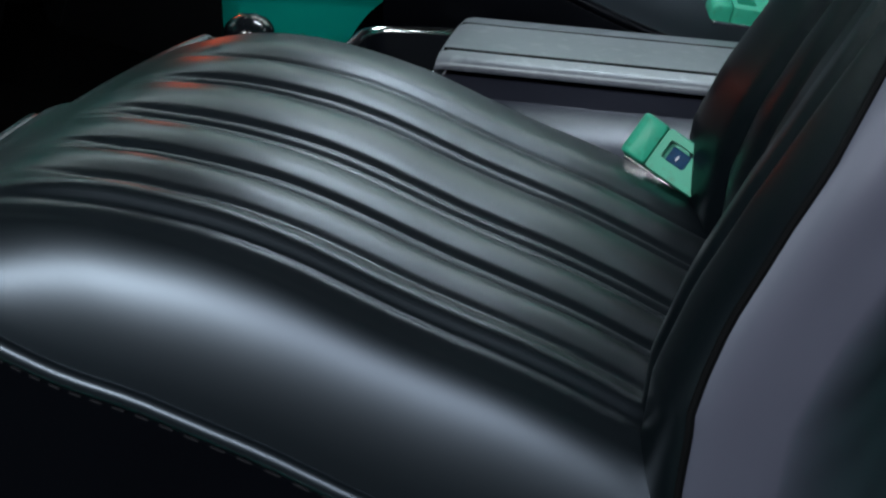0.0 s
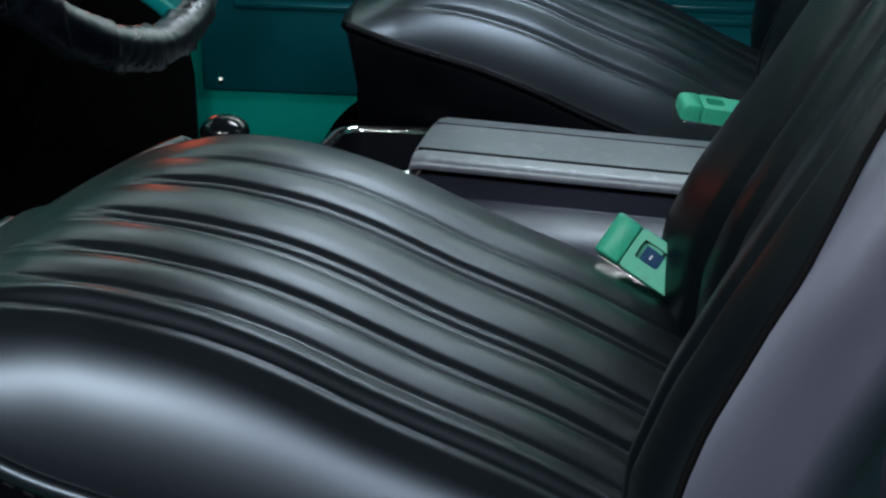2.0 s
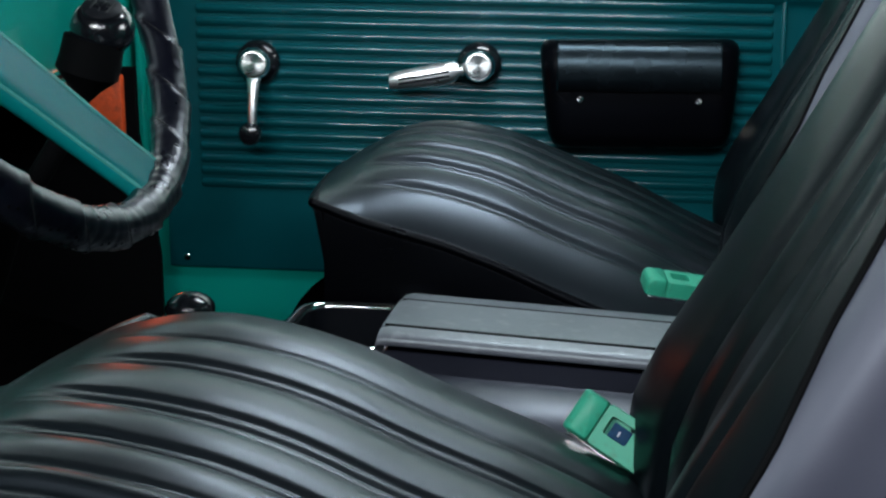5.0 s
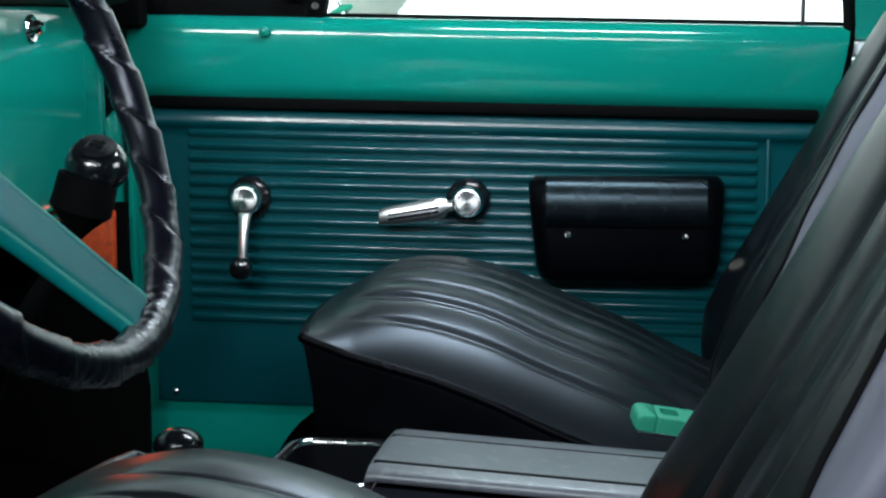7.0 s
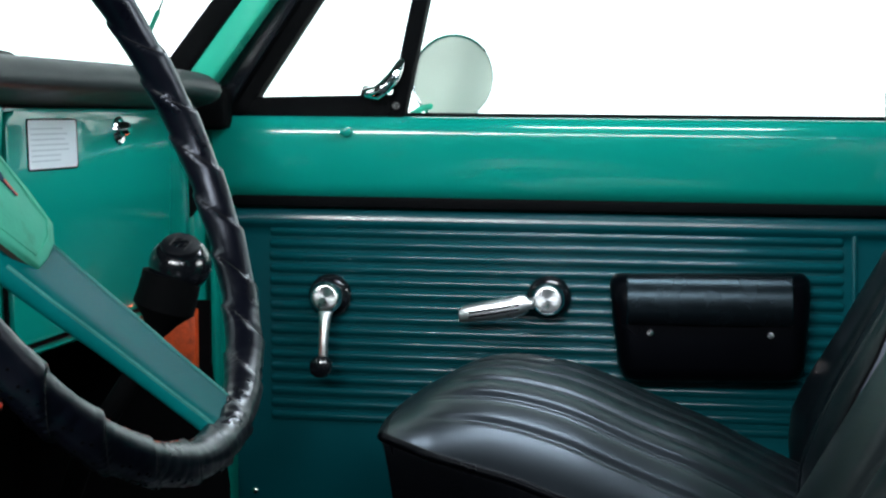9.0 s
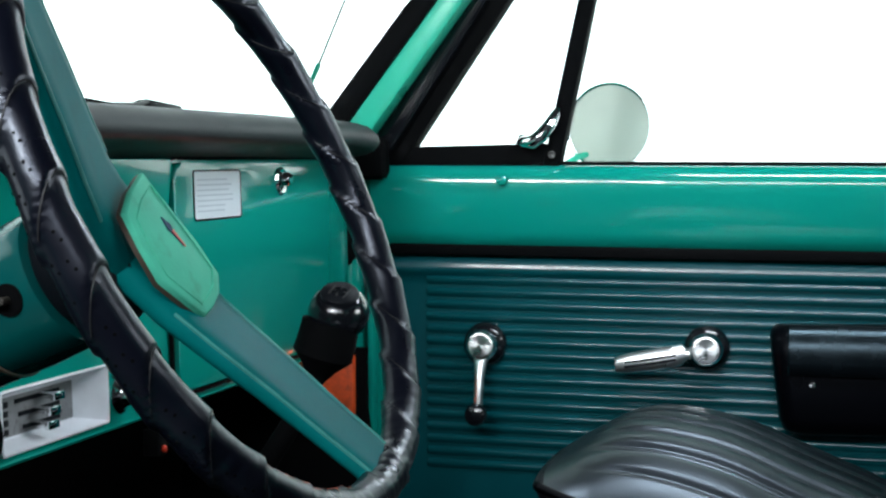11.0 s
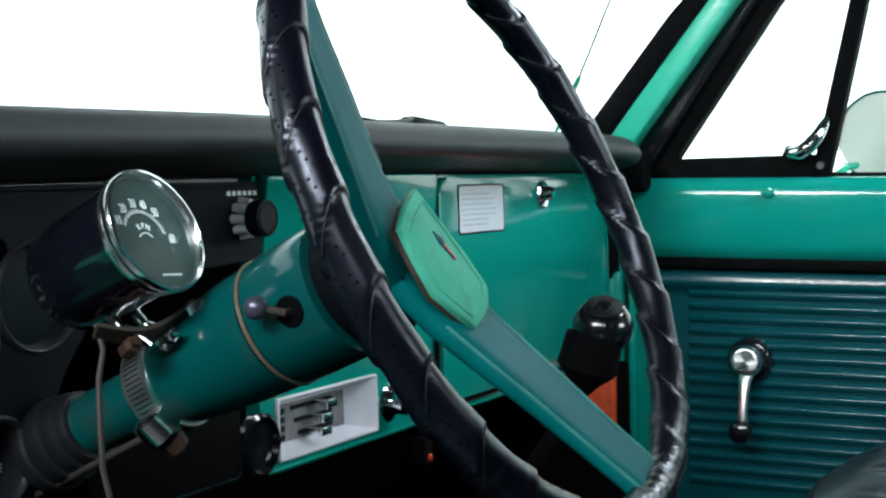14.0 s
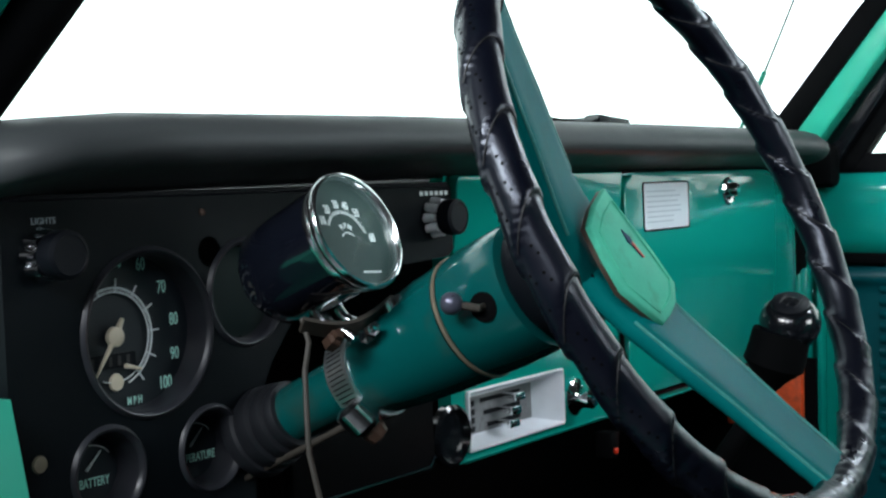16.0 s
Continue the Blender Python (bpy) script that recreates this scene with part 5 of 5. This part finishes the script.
ax = (COLUMN_AXIS.to_3x3() @ Vector((0.55, -0.83, 0.1))).normalized()
cm = Matrix.Translation(q) @ Matrix((( *ax.orthogonal(), ), ( *ax.cross(ax.orthogonal()), ), (*ax,))).transposed().to_4x4()
lathe(bm, cm, [(0.006, -0.016), (0.0100, -0.013), (0.0105, 0.004), (0.0075, 0.009)], 12)
part("clamp_screw", bm, POLISHED, clamp, "bright clamp screw")
bm = bm_new()
lathe(bm, cm, [(0.0065, 0.008), (0.007, 0.012), (0.006, 0.019), (0.002, 0.021)], 8)
part("screw_head", bm, RUST, clamp, "rusty hex head")
# rod along the lower side of the column
bm = bm_new()
rod(bm, COLUMN_AXIS @ Vector((-0.010, -0.030, -0.325)), COLUMN_AXIS @ Vector((-0.012, -0.031, -0.46)), 0.0028)
part("shift_rod", bm, WIRE, column, "aged metal rod below the column")

# tachometer strapped to the column
TACH = Matrix.Translation((-0.462, -0.536, 0.6485)) @ Matrix(((0, -math.sin(TILT), math.cos(TILT), 0), (1, 0, 0, 0), (0, math.cos(TILT), math.sin(TILT), 0), (0, 0, 0, 1))) @ Matrix.Diagonal((1.045, 1.045, 1, 1))
tach = thing("tachometer", TACH @ Vector((0, -0.04, -0.05)), "black tachometer with a chrome bezel strapped to the column", "tachometer", CAB)
bm = bm_new()
lathe(bm, TACH, [(0.010, -0.086), (0.030, -0.084), (0.036, -0.076), (0.0385, -0.060), (0.0395, -0.010), (0.040, 0.0)], 56)
part("cup", bm, CUP, tach, "gloss black cup")
bm = bm_new()
lathe(bm, TACH, [(0.0395, -0.004), (0.0412, -0.003), (0.0416, 0.000), (0.0409, 0.0025), (0.0428, 0.0045), (0.0434, 0.0075), (0.0424, 0.0102), (0.0408, 0.0108), (0.0396, 0.009), (0.0388, 0.004), (0.0382, 0.001)], 64, False, False)
part("bezel", bm, POLISHED, tach, "stepped chrome bezel")
bm = bm_new()
lathe(bm, TACH, [(0.0388, 0.0012), (0.0005, 0.0013)], 48, False, True)
dial = part("dial", bm, TACH_DIAL, tach, "grey-green dial")
PIVOT = TACH @ Matrix.Translation((-0.003, -0.003, 0.0016))
for body, a in (("10", 150), ("20", 123), ("30", 97), ("40", 74), ("50", 49), ("60", 0)):
    lettering("numeral", body, WHITE_PAINT, PIVOT @ Matrix.Translation((0.0248 * math.cos(radians(a)), 0.0248 * math.sin(radians(a)), 0)) @ Matrix.Diagonal((0.74, 1.1, 1, 1)), 0.0080, dial)
for letter, a in (("R", 118), ("P", 90), ("M", 62)):
    lettering("letter", letter, WHITE_PAINT, PIVOT @ pose(0, 0, 0, 0, 0, a - 90) @ Matrix.Translation((0, 0.0090, 0)), 0.0056, dial)
bm = bm_new()
tube(bm, [PIVOT @ Vector((0.0185 * math.cos(radians(a)), 0.0185 * math.sin(radians(a)), 0)) for a in range(12, 156, 4)], 0.0003, 5)
for k in range(2, 25):
    c, d = math.cos(radians(6.2 * k)), math.sin(radians(6.2 * k))
    rod(bm, PIVOT @ Vector((0.0185 * c, 0.0185 * d, 0)), PIVOT @ Vector((0.0206 * c, 0.0206 * d, 0)), 0.0004, seg=5)
part("tick_scale", bm, WHITE_PAINT, dial, "white tick scale")
bm = bm_new()
tube(bm, [PIVOT @ Vector((0.008 * math.cos(radians(a)), 0.008 * math.sin(radians(a)) - 0.004, 0)) for a in range(40, 141, 10)], 0.0005, 5)
part("scale", bm, WHITE_PAINT, dial, "white scale")
bm = bm_new()
for k in range(6):
    box(bm, TACH @ Vector((0.001 + 0.0032 * k, -0.0290, 0.0015)), TACH @ Vector((0.0032 + 0.0032 * k, -0.0276, 0.0017)))
part("small_print", bm, WHITE_PAINT, dial, "line of small worn print", kind="stuff")
bm = bm_new()
lathe(bm, TACH, [(0.0390, 0.0052), (0.020, 0.0055), (0.0005, 0.0056)], 48, False, True)
ob = part("lens", bm, LENS, tach, "clear lens")
ob.visible_shadow = False
# bracket, bolts and the wire
bm = bm_new()
for x in (-0.006, 0.020):
    tube(bm, [TACH @ Vector((x, -0.036, -0.048)), TACH @ Vector((x + 0.004, -0.046, -0.046)), TACH @ Vector((x + 0.010, -0.056, -0.036)), TACH @ Vector((x + 0.012, -0.066, -0.030))], 0.0042, 10)
part("bracket", bm, CHROME, tach, "tarnished two-legged bracket")
bm = bm_new()
rows = []
for k in range(13):
    t = k / 12
    c = TACH @ Vector((-0.020 + 0.056 * t, -0.046 - 0.010 * math.sin(math.pi * t), -0.050 + 0.034 * t))
    up, wide = TACH.to_3x3() @ Vector((0, 0.0014, 0)), TACH.to_3x3() @ Vector((-0.004, 0.002, 0.0075))
    rows.append([c - wide - up, c + wide - up, c + wide + up, c - wide + up])
grid = sheet(bm, rows, closed=True)
bm.faces.new(grid[0])
bm.faces.new(grid[-1])
part("strap", bm, WIRE, tach, "dark rusty bent strap")
for (x, y, z), r, mat, label in (((0.036, -0.050, -0.012), 0.0085, POLISHED, "bright hex bolt"), ((-0.004, -0.062, -0.040), 0.0065, RUST, "rusty nut"), ((0.016, -0.064, -0.024), 0.0060, CHROME, "tarnished nut")):
    bm = bm_new()
    lathe(bm, Matrix.Translation(TACH @ Vector((x, y, z))) @ pose(0, 0, 0, 20, 60, 0), [(r, -0.007), (r, 0.004), (r * 0.82, 0.006), (r * 0.6, 0.0065), (r * 0.6, 0.012), (r * 0.2, 0.0125)], 6)
    part("bolt", bm, mat, tach, label, smooth=20)
bm = bm_new()
tube(bm, [TACH @ Vector((-0.012, -0.040, -0.055)), TACH @ Vector((-0.014, -0.058, -0.054)), TACH @ Vector((-0.018, -0.075, -0.062)), TACH @ Vector((-0.024, -0.105, -0.068)), TACH @ Vector((-0.026, -0.13, -0.075)), TACH @ Vector((-0.022, -0.19, -0.085)), TACH @ Vector((-0.03, -0.26, -0.11))], 0.0021, 8)
part("wire", bm, WIRE, tach, "aged lead wire")

# steering wheel
wheel = thing("steering_wheel", WHEEL @ Vector((0, 0, -0.09)), "teal two-spoke steering wheel with a laced black leather cover", "steering wheel", CAB)
RIM, GRIP = 0.2085, 0.0128
WRAPS, SLANT = 27, 0.42


def wrap_radius(a, b):
    """Radius of the leather cover at angle a round the wheel and b round the grip: each turn swells and laps over the next along a slanting edge."""
    s = (a / (2 * math.pi) * WRAPS + SLANT * math.sin(b) + 0.05 * noise.noise(Vector((a * 9, 0, 7)))) % 1.0
    lap = 0.0022 * s ** 1.6 * (1 - ease(0.94, 1.0, s))
    crease = 0.0005 * noise.noise(Vector((a * 9, b * 1.0, 3)))
    worn = 0.0010 * abs(noise.noise(Vector((a * 20, b * 1.2, 21)))) * ease(0.3, 0.9, -math.sin(a))
    return GRIP - 0.0006 + lap + crease + worn


bm = bm_new()
rows = []
NA, NB = 1080, 26
for i in range(NA):
    a = 2 * math.pi * i / NA
    row = []
    for k in range(NB):
        b = 2 * math.pi * k / NB
        r = wrap_radius(a, b)
        row.append(WHEEL @ Vector(((RIM + r * math.cos(b)) * math.cos(a), (RIM + r * math.cos(b)) * math.sin(a), r * math.sin(b))))
    rows.append(row)
sheet(bm, rows + [rows[0]], closed=True)
bmesh.ops.remove_doubles(bm, verts=bm.verts, dist=1e-6)
rim = part("rim", bm, LEATHER_WRAP, wheel, "puffed black leather rim cover", smooth=60)
bm = bm_new()
for s in range(WRAPS):
    pts = []
    for k in range(17):
        b = radians(-110 + 220 * k / 16) + math.pi / 2
        a = (s - 0.01 - SLANT * math.sin(b)) / WRAPS * 2 * math.pi
        r = GRIP + 0.0004
        pts.append(WHEEL @ Vector(((RIM + r * math.cos(b)) * math.cos(a), (RIM + r * math.cos(b)) * math.sin(a), r * math.sin(b))))
    tube(bm, pts, 0.0005, 5)
part("lacing", bm, CORD, rim, "dark lacing in the seams", kind="stuff")
bm = bm_new()
for s in range(WRAPS):
    for i in range(4):
        for j in range(3):
            b = radians(-55 + 38 * j + 8 * (i % 2))
            a = (s + 0.26 + 0.15 * i - SLANT * math.sin(b)) / WRAPS * 2 * math.pi
            r = wrap_radius(a, b) - 0.0002
            n = Vector((math.cos(b) * math.cos(a), math.cos(b) * math.sin(a), math.sin(b)))
            p = Vector((RIM * math.cos(a), RIM * math.sin(a), 0)) + n * r
            lathe(bm, WHEEL @ Matrix.Translation(p) @ n.to_track_quat("Z", "Y").to_matrix().to_4x4(), [(0.00105, 0.0), (0.0009, 0.0004)], 8)
part("perforation", bm, RUBBER, rim, "rows of small punched holes", kind="stuff")


def spoke(angle):
    a = radians(angle)
    d, s = Vector((math.cos(a), math.sin(a), 0)), Vector((-math.sin(a), math.cos(a), 0))
    bm = bm_new()
    rows = []
    for r, k, w, t in ((0.0, -0.080, 0.036, 0.012), (0.025, -0.075, 0.0355, 0.012), (0.05, -0.067, 0.0345, 0.011), (0.08, -0.054, 0.0325, 0.010), (0.12, -0.036, 0.0292, 0.009), (0.16, -0.019, 0.0265, 0.008), (0.19, -0.006, 0.0250, 0.008), (0.207, 0.0, 0.0240, 0.0075)):
        row = []
        for j in range(20):
            b = 2 * math.pi * j / 20
            x = math.copysign(abs(math.cos(b)) ** 0.6, math.cos(b)) * w
            z = math.copysign(abs(math.sin(b)) ** 0.8, math.sin(b)) * t
            z -= 0.0025 * math.exp(-(x / (w * 0.45)) ** 2) if z > 0 else 0
            row.append(WHEEL @ (d * r + s * x + Vector((0, 0, k + z))))
        rows.append(row)
    grid = sheet(bm, rows, closed=True)
    bm.faces.new(grid[0])
    bm.faces.new(grid[-1])
    ob = part("spoke", bm, SPOKE, wheel, "worn teal spoke", smooth=50)
    for j in (2, 8):
        bm = bm_new()
        tube(bm, [row[j] for row in rows[2:]], 0.0013, 6)
        part("highlit_edge", bm, SPOKE_EDGE, ob, "pale worn edge with its highlight painted in")


spoke(-73.5)
spoke(143)
bm = bm_new()
lathe(bm, WHEEL, [(0.030, -0.105), (0.036, -0.098), (0.038, -0.085), (0.034, -0.074), (0.02, -0.070)], 36)
part("hub", bm, SPOKE, wheel, "teal hub")
bm = bm_new()
cap_outline = [(-0.002, 0.037), (-0.026, 0.023), (-0.043, 0.008), (-0.039, -0.014), (-0.031, -0.038), (0.006, -0.063), (0.022, -0.057), (0.037, -0.048), (0.046, -0.034), (0.031, -0.010)]
prism(bm, WHEEL, cap_outline, -0.0545, -0.0505, 0.002)
cap = part("horn_cap", bm, HORN, wheel, "pale green worn horn pad", smooth=45)
bm = bm_new()
prism(bm, WHEEL, cap_outline, -0.058, -0.0545)
part("pad_edge", bm, BROWN_EDGE, cap, "worn brown edge under the pad")
bm = bm_new()
inset = [(x * 0.80 + 0.001, y * 0.82 - 0.003) for x, y in cap_outline]
tube(bm, [WHEEL @ Vector((x, y, -0.0503)) for x, y in inset], 0.0009, 5, True)
part("emboss", bm, HORN, cap, "embossed line")
bm = bm_new()
prism(bm, WHEEL @ Matrix.Translation((0.004, -0.004, 0)) @ pose(0, 0, 0, 0, 0, -50), [(-0.012, 0.0005), (-0.003, 0.0035), (0.0, 0.0015), (0.013, 0.0005), (0.013, -0.0012), (0.0, -0.0018), (-0.003, -0.0032)], -0.0507, -0.0497)
part("emblem", bm, BLUE, cap, "small blue and red emblem")
bm = bm_new()
prism(bm, WHEEL @ Matrix.Translation((0.004, -0.004, 0)) @ pose(0, 0, 0, 0, 0, -50), [(0.0, 0.0012), (0.014, 0.0004), (0.014, -0.0010), (0.0, -0.0014)], -0.0497, -0.0493)
part("emblem_bar", bm, RED, cap)

# ======== wiper and aerial outside ========
wiper = thing("wiper", (-0.74, 0.5, 0.81), "dark windscreen wiper resting at the foot of the glass", "wiper", CAB)
bm = bm_new()
tube(bm, [(-0.80, 0.30, 0.822), (-0.82, 0.42, 0.836), (-0.85, 0.50, 0.852), (-0.86, 0.52, 0.850)], 0.004, 8)
part("arm", bm, BLACK, wiper)
bm = bm_new()
box(bm, (-0.875, 0.50, 0.832), (-0.845, 0.60, 0.856), 0.006)
part("pivot_cover", bm, BLACK, wiper)
bm = bm_new()
box(bm, (-0.80, 0.25, 0.815), (-0.794, 0.62, 0.827), 0.001)
part("blade", bm, RUBBER, wiper)
aerial = thing("aerial", (-0.95, 1.19, -0.6), "thin aerial mast with a green base on the fender", "aerial", CAB)
bm = bm_new()
rod(bm, (-0.95, 1.33, 1.02), (-0.95, 1.78, 1.55), 0.0024, 0.0020)
part("mast", bm, PAD, aerial)
bm = bm_new()
rod(bm, (-0.95, 1.19, 0.86), (-0.95, 1.33, 1.02), 0.0035, 0.006)
part("mast_base", bm, TEAL_LIT, aerial)

# ======== small red lamp under the dash ========
warning = thing("warning_lamp", (-0.60, 0.11, 0.406), "small glowing red lamp under the dashboard edge", "lamp", CAB)
bm = bm_new()
box(bm, (-0.625, 0.10, 0.398), (-0.604, 0.12, 0.428), 0.002)
part("socket", bm, RUBBER, warning, "black lamp socket")
bm = bm_new()
lathe(bm, Matrix.Translation((-0.604, 0.11, 0.406)) @ FACE, [(0.004, 0), (0.004, 0.002), (0.003, 0.003), (0.001, 0.0034)], 16)
part("lens", bm, RED, warning, "red lens")
